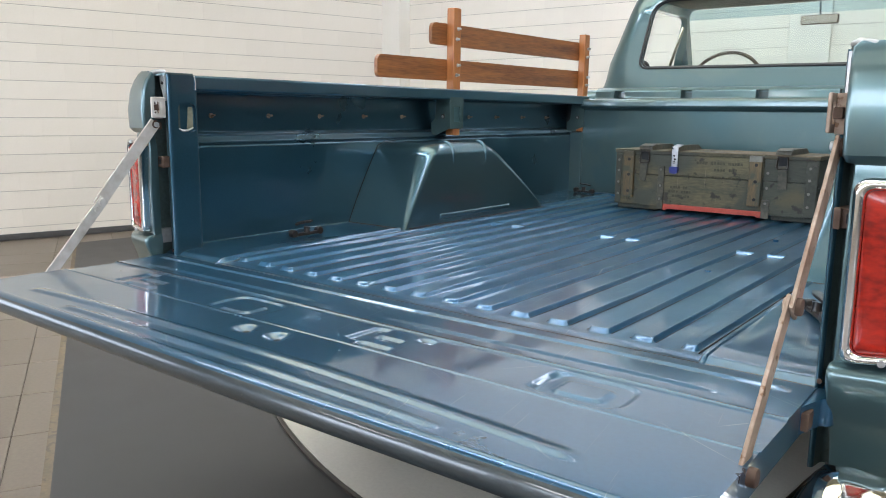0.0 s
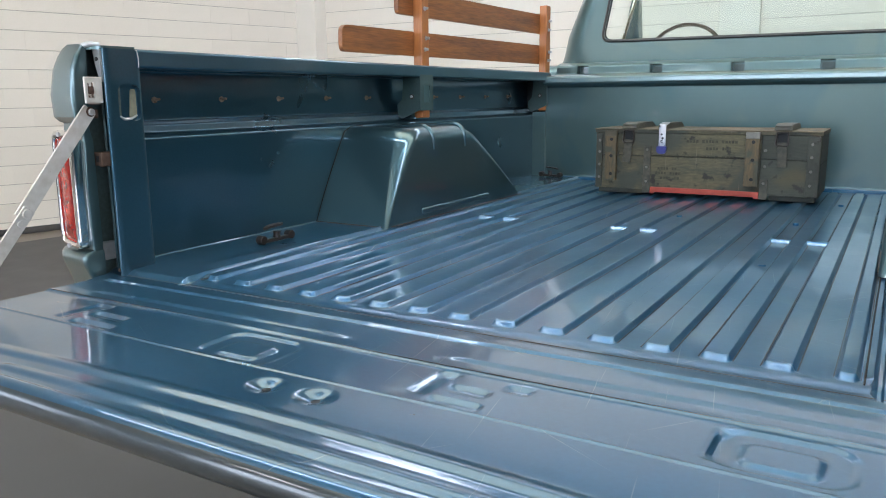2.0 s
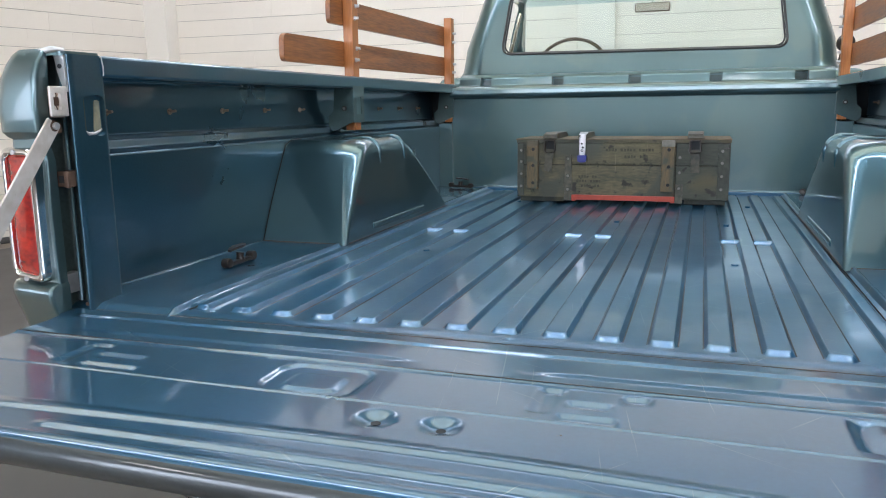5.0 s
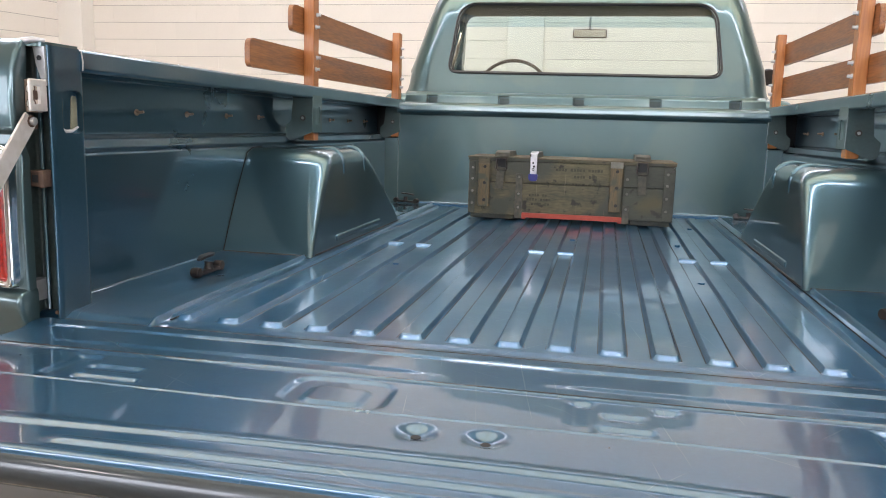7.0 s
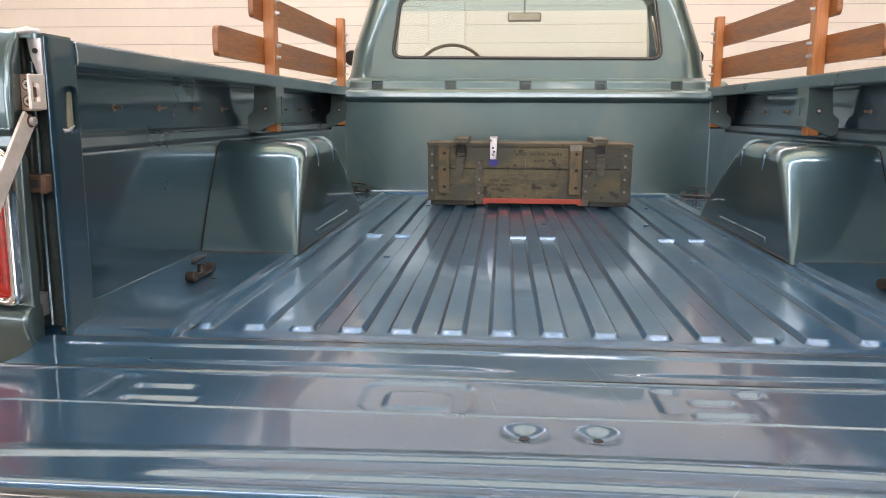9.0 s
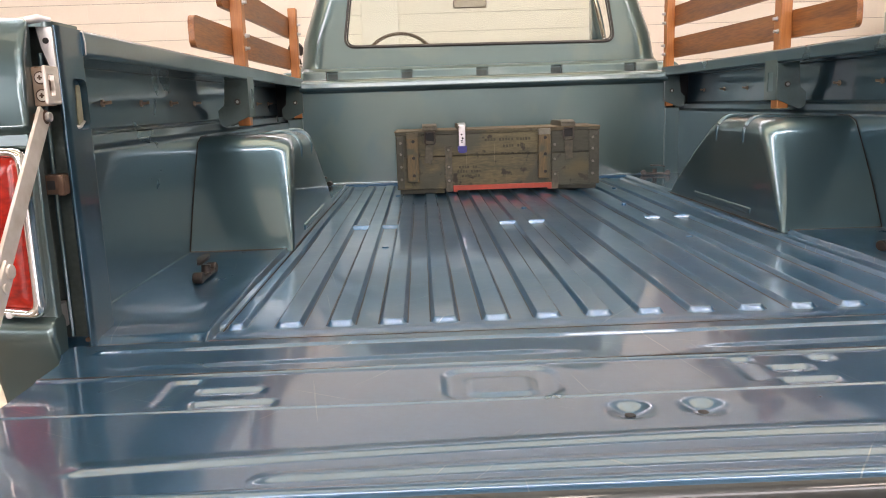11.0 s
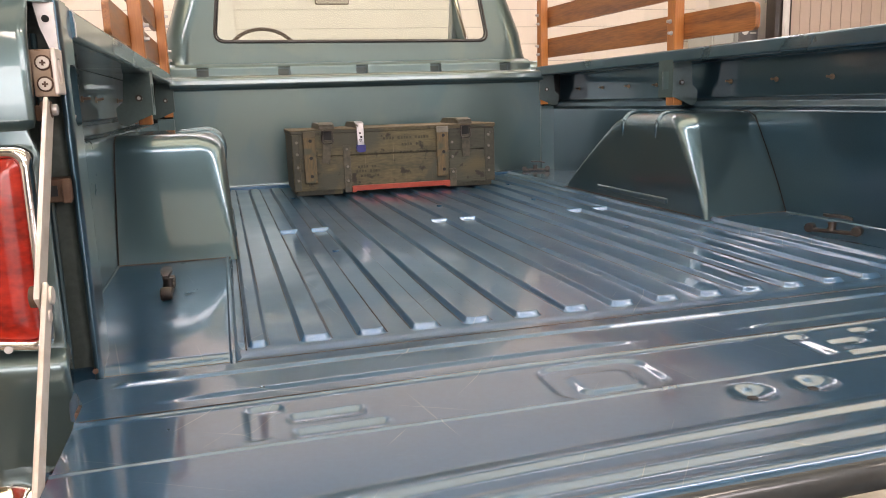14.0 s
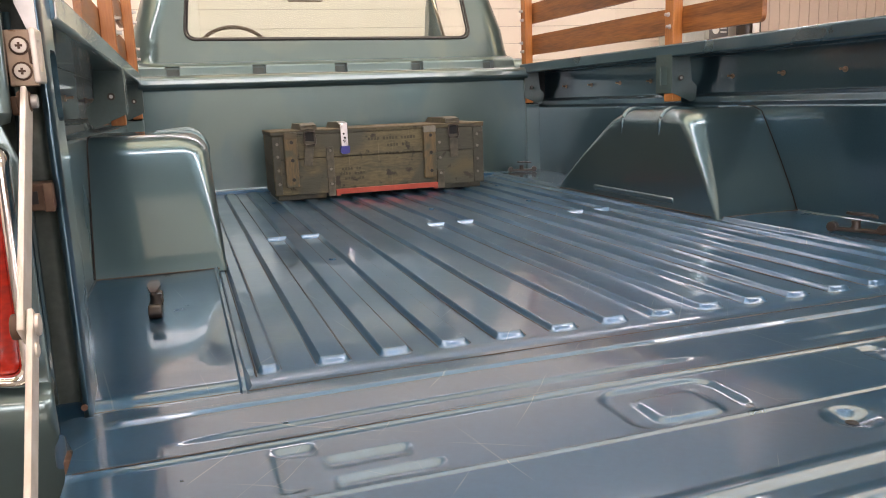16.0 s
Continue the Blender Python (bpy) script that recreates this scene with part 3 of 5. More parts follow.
truck = empty("pickup_truck", (0, 2.5, 0.016), "vintage teal metallic pickup truck with its tailgate lowered", "pickup truck")

# ribbed load floor
RIBS = [-0.6255 + 0.0891 * i for i in range(15)]
PADS = [(-0.490, 1.124), (-0.401, 1.124), (-0.0445, 1.120), (0.0445, 1.120), (0.401, 1.122), (0.490, 1.122)]


def rounded(X, Y, hx, hy, r):
    """Distance outside a rounded rectangle."""
    qx, qy = np.abs(X) - hx + r, np.abs(Y) - hy + r
    return np.sqrt(np.maximum(qx, 0) ** 2 + np.maximum(qy, 0) ** 2) + np.minimum(np.maximum(qx, qy), 0) - r


def floor_height(X, Y):
    Z = np.zeros_like(X)
    for i, c in enumerate(RIBS):
        half = 0.0135 if i in (0, 14) else 0.0215
        dx = np.abs(X - c)
        bend = 0.009 * np.clip(dx / half, 0, 1.2) ** 4
        ends = step(Y, 0.0600 + bend, 0.0765 + bend) * np.clip((2.338 - bend - Y) / 0.02, 0, 1)
        Z = np.maximum(Z, 0.0092 * np.minimum(1 - step(dx, half - 0.0046, half + 0.0034), ends))
    Z = np.maximum(Z, 0.007 * step(np.abs(X), 0.641, 0.648) * step(Y, 0.062, 0.085))
    for x, y in PADS:
        Z = np.maximum(Z, 0.0112 * (1 - step(np.abs(X - x), 0.024, 0.030)) * np.clip((Y - y + 0.015) / 0.0100, 0, 1) * (1 - step(Y - y, 0.006, 0.015)))
    Z += -0.002 * (1 - step(Y, 0.016, 0.052)) + 0.0005 * (1 - step(np.abs(Y - 0.05), 0.006, 0.014))
    Z += 0.0012 * np.sin(X * 9 + 1.3) * np.sin(Y * 6.1)
    return F - 0.008 + Z


xs = sorted({round(c + s * d, 4) for c in RIBS for s in (-1, 1) for d in ((0, 0.006, 0.008, 0.0095, 0.011, 0.0125, 0.014, 0.0155, 0.0175, 0.02) if c in (RIBS[0], RIBS[-1]) else (0, 0.012, 0.0158, 0.0172, 0.0186, 0.02, 0.0214, 0.0228, 0.0242, 0.0256, 0.028))} | {-0.69, -0.66, 0.69, 0.66})
ys = [0.02, 0.024, 0.028, 0.032, 0.036, 0.04, 0.044, 0.048, 0.052, 0.056, 0.06, 0.0625, 0.064, 0.0655, 0.067, 0.0685, 0.07, 0.072, 0.074, 0.0755, 0.077, 0.0785, 0.08, 0.082, 0.085, 0.1] + [0.15 + 0.07 * i for i in range(13)] + [1.098] + [1.102 + 0.0022 * i for i in range(20)] + [1.19 + 0.08 * i for i in range(14)] + [2.312, 2.318, 2.324, 2.33, 2.336, 2.342, 2.38, 2.425]
bed_floor = part("bed_floor", sheet(xs, ys, floor_height), BED, truck, "teal painted ribbed steel load floor with scuffs", 30)
part("under_floor", box(-0.95, 0.95, 0.03, 2.42, F - 0.06, F - 0.022, 0.004), INNER, truck, "underside of the load floor")


# a thin dark brown line along each foot of every rib
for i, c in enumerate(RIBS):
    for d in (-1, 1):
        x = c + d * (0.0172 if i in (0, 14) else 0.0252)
        part("grime_line", tube([(x, 0.075, F - 0.0082), (x + 0.0004 * (i % 3 - 1), 0.9, F - 0.0080), (x, 1.7, F - 0.0080), (x, 2.33, F - 0.0080)], 0.0011, 5), FOOT_LINE, bed_floor, "dark brown line along the rib")
for x in (-0.6435, 0.6435):
    part("floor_seam", tube([(x, 0.055, F - 0.0055), (x, 0.9, F - 0.0058), (x, 2.38, F - 0.0055)], 0.0014, 6), SEAM, bed_floor, "dark floor seam")


for x, y in ((-0.403, 0.79), (0.403, 0.79), (-0.36, 1.45), (0.40, 1.45), (0.0, 0.70), (-0.403, 1.95), (0.49, 1.95), (0.05, 1.45)):
    part("floor_bolt", disc((x, y, F - 0.01), (0, 0, 1), 0.009, 0.009 if abs(x) != 0.403 else 0.007, 12, 0.002), BED, bed_floor)

# side pans
for s in (-1, 1):
    def pan(X, Y):
        Z = 0.004 - 0.0030 * (1 - step(Y, 0.030, 0.110)) - 0.0115 * (1 - step(Y, 0.006, 0.036)) + 0.003 * (1 - step(np.abs(np.abs(X) - 0.690 - 0.02 * np.sin(Y * 9)), 0.004, 0.030)) * step(Y, 0.10, 0.2) * (1 - step(Y, 0.42, 0.62)) + 0.0015 * np.sin(X * 14) * np.sin(Y * 7)
        Z += -0.010 * (1 - step(np.abs(X), 0.650, 0.660)) + 0.003 * (1 - step(np.abs(np.abs(X) - 0.662), 0.002, 0.007))
        return F + Z
    px = [s * v for v in (0.648, 0.650, 0.652, 0.654, 0.656, 0.658, 0.660, 0.662, 0.665, 0.668, 0.672, 0.68, 0.69, 0.70, 0.71, 0.72, 0.74, 0.78, 0.82, 0.86, 0.91)]
    py = [0.002, 0.006, 0.010, 0.014, 0.017, 0.02, 0.023, 0.026, 0.029, 0.033, 0.04, 0.05, 0.058, 0.064, 0.07, 0.076, 0.082, 0.09, 0.12] + [0.2 + 0.1 * i for i in range(23)]
    part("side_pan", sheet(px if s > 0 else px[::-1], py, pan), GATE, truck, "flat side pan of the load floor", 30)

# stamped side walls: inner skin, ledge, recess, top rail and outer skin in one section
SIDE = fillet([(0.905, F - 0.03), (0.905, 1.030), (0.925, 1.038), (0.929, 1.059), (0.946, 1.062), (0.961, 1.067), (0.963, 1.187), (0.842, 1.187), (0.834, 1.191),
               (0.835, 1.226), (0.842, 1.2305), (0.965, 1.232), (0.990, 1.216), (1.003, 1.10), (0.988, 1.066), (0.998, 0.95), (1.000, 0.80), (0.985, 0.60), (0.955, 0.46), (0.93, 0.46), (0.93, F - 0.03)],
              [0, 0.007, 0.005, 0.005, 0.005, 0.004, 0.004, 0.004, 0.004, 0.003, 0.004, 0.02, 0.02, 0.015, 0.012, 0.03, 0.03, 0.03, 0.004, 0.004, 0.01])
for s in (-1, 1):
    side = part("bed_side", prism("y", [(s * x, z) for x, z in SIDE], 0.088, 2.46), INNER, truck, "teal painted bed side with a rolled top rail")
    for y in (0.228, 0.451, 0.679, 0.902, 1.121, 1.573, 1.786, 2.012, 2.240):
        b = part("trim_stud", disc((s * 0.9625, y, 1.118), (-s, 0, 0), 0.0078, 0.005, 10), ARMWORN, side, "small rust-stained trim stud")
        part("stud_tip", disc((s * 0.958, y, 1.118), (-s, 0, 0.1), 0.0034, 0.017, 8), ARMWORN, side)
    part("floor_bead", tube([(s * 0.9035, 0.10, F + 0.0045), (s * 0.9035, 0.76, F + 0.0045)], 0.0022, 6), HOUSE, side, "pale sealed edge")
    # joint between rail and post
    part("weld_seam", tube([(s * 0.834, 0.089, 1.190), (s * 0.8335, 0.090, 1.208), (s * 0.835, 0.088, 1.226), (s * 0.86, 0.089, 1.232)], 0.0013, 6), STEEL, side, "bare weld seam")

# solid dark boxes supply the shade of the open end gaps
for s in (-1, 1):
    part("end_gap", box(s * 0.846, s * 0.980, 2.464, 2.598, 0.70, 1.215, 0), DARK, truck, "dark box for the shade in the gap at the front of the bed side", 0)

# wheel housings
for s in (-1, 1):
    RIN, WALL, BOT, TOPZ = 0.638, 0.907, F - 0.002, 1.027
    rings = []

    def section(z, inset):
        t = (z - BOT) / (TOPZ - BOT)
        y0 = 0.765 + 0.165 * t ** 1.15 + inset
        y1 = 1.705 - 0.355 * t ** 1.15 - inset
        xin = RIN + 0.012 * t + inset
        r0 = 0.012 + 0.05 * t
        r1 = 0.02 + 0.10 * t
        pts = [(WALL, y0)]
        for k in range(9):
            a = radians(90 * k / 8)
            pts.append((xin + r0 - r0 * math.sin(a), y0 + r0 - r0 * math.cos(a)))
        for k in range(1, 8):
            pts.append((xin, y0 + r0 + (y1 - r1 - y0 - r0) * k / 8))
        for k in range(9):
            a = radians(90 * k / 8)
            pts.append((xin + r1 - r1 * math.cos(a), y1 - r1 + r1 * math.sin(a)))
        pts.append((WALL, y1))
        return [(s * x, y, z) for x, y in pts]
    R = 0.045
    for k in range(13):
        rings.append(section(BOT + (TOPZ - R - BOT) * k / 12, 0.0))
    for k in range(1, 8):
        a = radians(90 * k / 7)
        z = TOPZ - R + R * math.sin(a)
        ring = section(min(z, TOPZ), R * (1 - math.cos(a)))
        rings.append(ring)
    bm = loft(rings, caps=False, closed=False)
    bm.verts.ensure_lookup_table()
    n = len(rings[0])
    last = [bm.verts[(len(rings) - 1) * n + i] for i in range(n)]
    bm.faces.new(last)
    house = part("wheel_housing", bm, HOUSE, truck, "rounded teal wheel housing", 50)
    # stamped beads over the shoulder
    for y in (1.055, 1.262):
        path = []
        for k in range(11):
            a = radians(90 * k / 10)
            path.append((s * (RIN + 0.012 + R - R * math.sin(a)), y, TOPZ - R + R * math.cos(a)))
        path = [(s * (RIN + 0.13), y, TOPZ)] + path + [(s * (RIN + 0.009), y, TOPZ - R - 0.03)]
        part("bead", tube(path, [0.002] + [0.0085] * 11 + [0.002], 10), HOUSE, house)
    part("bead", box(s * (RIN - 0.003), s * (RIN + 0.01), 0.965, 1.425, F + 0.018, F + 0.038, 0.006, 3), HOUSE, house)
    seam = [(s * 0.9035, 0.763, F + 0.004)] + [(s * 0.9035, 0.763 + 0.165 * t ** 1.15, BOT + (TOPZ - BOT) * t) for t in (0.15, 0.3, 0.45, 0.6, 0.75, 0.88, 0.95)] + [(s * 0.9035, 0.955, TOPZ), (s * 0.9035, 1.02, TOPZ + 0.002)]
    part("seam", tube(seam, 0.0014, 6), SEAM, house, "cracked dark seam sealer")
    part("seam", tube([(s * 0.655, 0.764, F + 0.0042), (s * 0.78, 0.7645, F + 0.0046), (s * 0.905, 0.764, F + 0.0045)], 0.0018, 6), SEALER, house, "rust-stained sealer")
    part("seam", tube([(s * 0.637, 0.79, F + 0.003), (s * 0.637, 1.30, F + 0.003), (s * 0.637, 1.70, F + 0.003)], 0.0016, 6), SEALER, house)

# stake pockets under the rails
for s in (-1, 1):
    for yc, wide in ((1.313 - 0.005 * s, 0.091), (2.436, 0.052)):
        plate = box(s * 0.834, s * 0.839, yc - wide / 2, yc + wide / 2, 1.072, 1.200, 0.0025)
        pocket = part("stake_pocket", plate, POCKET, truck, "teal stake pocket under the rail")
        cut(pocket, [prism("x", fillet([(yc - 0.020, 1.100), (yc + 0.020, 1.100), (yc + 0.020, 1.160), (yc - 0.020, 1.160)], 0.004), s * 0.82, s * 0.8375)])
        part("slot_back", box(s * 0.8370, s * 0.8378, yc - 0.020, yc + 0.020, 1.100, 1.160, 0), PAINT, pocket)
        cheek = fillet([(s * 0.837, 1.188), (s * 0.837, 1.074), (s * 0.880, 1.056), (s * 0.912, 1.043), (s * 0.930, 1.052), (s * 0.932, 1.094), (s * 0.912, 1.112), (s * 0.905, 1.188)], 0.003, seg=2)
        part("cheek", prism("y", cheek, yc - wide / 2, yc - wide / 2 + 0.003), POCKET, pocket)
        part("cheek", prism("y", cheek, yc + wide / 2 - 0.003, yc + wide / 2), POCKET, pocket)
        part("washer", disc((s * 0.869, yc - wide / 2, 1.121), (0, -1, 0), 0.0098, 0.002, 16), BLACK, pocket, "dark worn washer")
        part("bolt", disc((s * 0.869, yc - wide / 2 - 0.002, 1.121), (0, -1, 0), 0.0050, 0.004, 6), STEEL, pocket)

# rear jambs
for s in (-1, 1):
    plan = fillet([(0.908, 0.100), (0.843, 0.100), (0.8385, 0.090), (0.8375, 0.012), (0.8415, 0.001), (0.848, 0.006), (0.852, 0.040), (0.900, 0.040), (0.99, 0.040), (0.99, 0.10)],
                  [0, 0.006, 0.004, 0.008, 0.004, 0.003, 0.006, 0, 0.004, 0.004], seg=4)
    jamb = part("jamb", prism("z", [(s * x, y) for x, y in plan], 0.60, 1.229), INNER, truck, "teal tailgate jamb")
    # the recess's darkness is painted into the channel, with some grime
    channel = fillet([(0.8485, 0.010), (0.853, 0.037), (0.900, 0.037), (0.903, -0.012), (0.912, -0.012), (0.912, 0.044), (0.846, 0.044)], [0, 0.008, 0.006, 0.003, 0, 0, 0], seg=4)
    part("channel", prism("z", [(s * x, y) for x, y in channel], 0.60, 1.226), SHADED_JAMB, jamb, "grimy jamb channel with its shade painted in")
    cap = fillet([(0.842, 0.092), (0.842, 0.008), (0.850, -0.010), (0.875, -0.018), (0.905, -0.012), (0.905, 0.095)], 0.008, seg=4)
    part("jamb_cap", prism("z", [(s * x, y) for x, y in cap], 1.2255, 1.2345), PAINT, jamb)
    part("corner_roll", tube([(s * 0.846, 0.004, 1.236), (s * 0.858, -0.012, 1.237), (s * 0.878, -0.018, 1.233), (s * 0.893, -0.014, 1.224)], [0.004, 0.0065, 0.006, 0.004], 10), STEEL, jamb, "bright worn rolled corner")
    part("corner_plate", prism("y", [(s * 0.8425, 1.226), (s * 0.8425, 1.158), (s * 0.849, 1.160), (s * 0.861, 1.196), (s * 0.866, 1.226)], -0.002, 0.010), STEEL, jamb, "bright corner plate with a hole")
    part("seal", tube([(s * 0.880, 0.026, 0.74), (s * 0.878, 0.024, 0.98), (s * 0.874, 0.020, 1.19)], 0.0042, 8), HOUSE, jamb, "worn pale seal edge")
    recess = fillet([(0.032, 1.072), (0.091, 1.072), (0.091, 1.152), (0.032, 1.152)], 0.018, seg=6)
    cut(jamb, [prism("x", recess, s * 0.83, s * 0.8500)])
    # one end of the recess is paler, in olive
    part("recess_end", prism("x", fillet([(0.066, 1.079), (0.086, 1.079), (0.086, 1.143), (0.072, 1.143)], 0.006), s * 0.8480, s * 0.8498), PALE_OLIVE, jamb, "pale olive inside of the pressed recess")
    part("worn_bottom", tube([(s * 0.8465, 0.038, 1.083), (s * 0.8475, 0.052, 1.0765), (s * 0.8475, 0.070, 1.0775), (s * 0.8465, 0.085, 1.085)], [0.002, 0.0035, 0.003, 0.002], 8), STEEL, jamb, "bare crinkled metal")
    inset2 = 0.0 if s < 0 else 0.008
    plated = ARMMETAL if s < 0 else ARMWORN
    part("striker_plate", box(s * (0.8445 - inset2), s * 0.872, -0.021, -0.008, 1.110, 1.168, 0.002), ARMWORN, jamb, "worn plated striker plate")
    striker = part("striker", box(s * (0.8385 - inset2), s * (0.8445 - inset2), -0.047, -0.004, 1.112, 1.168, 0.0025, 3), plated, jamb, "slotted plated latch striker")
    cut(striker, [box(s * 0.80, s * 0.87, -0.040, -0.022, 1.124, 1.156, 0.003)])
    part("striker_tongue", box(s * (0.8440 - inset2), s * 0.8490, -0.034, -0.020, 1.132, 1.148, 0.002), RUST, jamb, "rusty latch tongue")
    for z in (1.1255, 1.1515):
        part("screw_seat", disc((s * 0.8585, -0.0208, z), (0, -1, 0), 0.0098, 0.0012, 18), RUST, jamb)
        screw = part("screw", disc((s * 0.8585, -0.021, z), (0, -1, 0), 0.0078, 0.003, 14, 0.001), ARMMETAL, jamb, "rust-stained cross-head screw")
        part("slot", box(s * 0.8550, s * 0.8620, -0.0246, -0.0235, z - 0.0012, z + 0.0012, 0), RUST, screw)
        part("slot", box(s * 0.8573, s * 0.8597, -0.0248, -0.0237, z - 0.0035, z + 0.0035, 0), RUST, screw)
    part("jamb_hole", disc((s * 0.853, -0.0018, 1.206), (0, -1, 0), 0.0045, 0.002, 12), DARK, jamb)
    clip = part("clip", box(s * 0.847, s * 0.884, -0.010, 0.036, 0.976, 1.006, 0.003), RUST, jamb, "rusty clip")
    part("clip_lip", box(s * 0.846, s * 0.856, -0.017, -0.008, 0.975, 1.007, 0.002), RUST, clip)
    part("clip_hole", box(s * 0.862, s * 0.874, -0.0108, -0.0098, 0.984, 0.998, 0), DARK, clip)
    part("bracket", box(s * 0.882, s * 0.904, -0.024, 0.03, 0.760, 0.80, 0.002), STEEL, jamb, "rust-stained bracket")
    part("bolt", disc((s * 0.892, -0.024, 0.783), (0, -1, 0), 0.010, 0.008, 6), STEEL, jamb)
    part("rust_spot", disc((s * 0.846, 0.004, 0.740), (0, -1, 0), 0.004, 0.003, 8), RUST, jamb)

    # fender end: bulged top, lamp recess, lower corner
    def fring(z, x0, y0, x1, y1, r):
        x0 += 0.014 if s < 0 and z > 1.06 else 0.0
        pts = fillet([(0.905, 0.10), (0.905, -0.014), (x0 + 0.006, -0.014), (x0, y0), (x1, y1), (x1, 0.10)], [0, 0, 0, r * 0.3, r, 0], seg=5)
        return [(s * x, y, z) for x, y in pts]
    top = loft([fring(1.066, 0.880, -0.022, 0.985, -0.008, 0.02), fring(1.073, 0.858, -0.045, 0.992, -0.022, 0.03), fring(1.083, 0.854, -0.055, 0.997, -0.032, 0.035), fring(1.13, 0.853, -0.058, 0.999, -0.035, 0.04),
                fring(1.185, 0.852, -0.053, 0.995, -0.028, 0.045), fring(1.213, 0.850, -0.043, 0.985, -0.020, 0.045), fring(1.230, 0.850, -0.030, 0.970, -0.016, 0.04), fring(1.238, 0.858, -0.020, 0.950, -0.015, 0.03)])
    fender = part("fender_end", top, PAINT, truck, "teal rear fender end")
    mid = loft([fring(z, 0.868, y, 0.990, y + 0.026, 0.02) for z, y in ((0.76, -0.036), (0.80, -0.042), (0.92, -0.044), (1.03, -0.040), (1.072, -0.034))])
    part("lamp_panel", mid, PAINT, fender)
    low = loft([fring(0.792, 0.872, -0.030, 0.99, -0.016, 0.02), fring(0.787, 0.866, -0.060, 1.0, -0.035, 0.03), fring(0.779, 0.864, -0.068, 1.002, -0.044, 0.04), fring(0.768, 0.864, -0.069, 1.002, -0.046, 0.04), fring(0.755, 0.864, -0.066, 1.0, -0.044, 0.04), fring(0.715, 0.866, -0.046, 0.996, -0.028, 0.03), fring(0.66, 0.870, -0.022, 0.99, -0.010, 0.015), fring(0.50, 0.880, -0.0148, 0.965, -0.006, 0.01)])
    part("lower_corner", low, PAINT, fender)

    # tail lamp
    slant = lambda x: (x - 0.882) * 0.25

    def lamp_ring(grow, y):
        outl = fillet([(0.878 - grow, 0.792 - grow), (0.984 + grow, 0.796 - grow), (0.984 + grow, 1.054 + grow), (0.876 - grow, 1.054 + grow)], max(0.006, 0.022 + 0.5 * grow), seg=6)
        return [(s * p[0], y + slant(p[0]), p[1]) for p in outl]

    lamp = part("tail_lamp", loft([lamp_ring(g, y) for g, y in ((0.0, -0.036), (0.0, -0.058), (-0.0015, -0.0640), (-0.005, -0.0680), (-0.009, -0.0690), (-0.013, -0.0670), (-0.0155, -0.0620), (-0.017, -0.050))], caps=False), CHROME, truck, "chrome tail lamp bezel")
    lens = [lamp_ring(g, y) for g, y in ((-0.014, -0.050), (-0.0165, -0.0600), (-0.022, -0.0630), (-0.032, -0.0650), (-0.045, -0.0660))]
    part("lens", loft(lens), LENS, lamp, "red lens")
    for z in (0.800, 1.046):
        part("screw", disc((s * 0.932, -0.0555, z), (0, -1, 0), 0.005, 0.004, 10), STEEL, lamp)

    # folding tailgate arm
    # right arm: rust stains, and its shadow side put into the darker tan steel
    inset, plated = (0.011, ARMWORN) if s > 0 else (0.0, ARMMETAL)
    arm = part("tailgate_arm", bar((s * (0.857 - inset), -0.027, 1.100), (s * (0.857 - inset), -0.205, 0.886), 0.033, 0.006, (s, 0, 0), 0.002), plated, truck, "folding plated tailgate arm")
    part("lower_link", bar((s * (0.850 - inset), -0.190, 0.903), (s * (0.850 - inset), -0.356, 0.712), 0.027, 0.006, (s, 0, 0), 0.002), plated, arm)
    part("rivet", disc((s * (0.849 - inset), -0.197, 0.895), (-s, 0, 0), 0.0105, 0.0055, 14, 0.002), plated, arm)
    part("rivet", disc((s * (0.849 - inset), -0.213, 0.876), (-s, 0, 0), 0.007, 0.0045, 14, 0.002), plated, arm)
    part("rivet", disc((s * (0.858 - inset), -0.197, 0.895), (s, 0, 0), 0.012, 0.009, 14, 0.002), RUST, arm)
    part("pivot", disc((s * (0.866 - inset), -0.028, 1.094), (-s, 0, 0), 0.0115, 0.013, 16, 0.003), RUST, arm, "rust-stained pivot")
    part("pivot_nut", disc((s * (0.8535 - inset), -0.028, 1.094), (-s, 0, 0), 0.0072, 0.007, 12, 0.0015), STEEL, arm)
    part("channel_bolt", disc((s * 0.876, 0.0, 1.132), (0, -1, 0), 0.010, 0.014, 12, 0.002), RUST, truck, "rust-stained bolt in the jamb")
    part("pivot_bracket", box(s * (0.858 - inset), s * (0.872 - inset), -0.034, -0.006, 1.080, 1.100, 0.003), RUST, arm)

# front bulkhead with rolled header and pressed slots
bulk = fillet([(2.424, F - 0.03), (2.424, 1.160), (2.402, 1.168), (2.394, 1.178), (2.396, 1.205), (2.410, 1.214), (2.535, 1.217), (2.5546, 1.221), (2.561, 1.262), (2.60, 1.277), (2.66, 1.282), (2.66, 0.60), (2.45, 0.60)],
              [0, 0.006, 0.004, 0.006, 0.008, 0.01, 0.012, 0.008, 0.010, 0.02, 0, 0, 0])
bulkhead = part("bulkhead", prism("x", bulk, -0.846, 0.846), PAINT, truck, "teal bulkhead with a rolled header and five slots")
SLOTS = (-0.711, -0.355, 0.004, 0.360, 0.714)
cut(bulkhead, [prism("x", fillet([(2.54, 1.2215), (2.600, 1.2215), (2.600, 1.260), (2.54, 1.260)], 0.003), x - 0.028, x + 0.028) for x in SLOTS])
# slot backs take a darker paint for the shade inside
for x in SLOTS:
    part("slot_back", box(x - 0.025, x + 0.025, 2.5975, 2.6015, 1.2235, 1.2500, 0.001), POCKET, bulkhead, "slot back in darker paint for its shade")
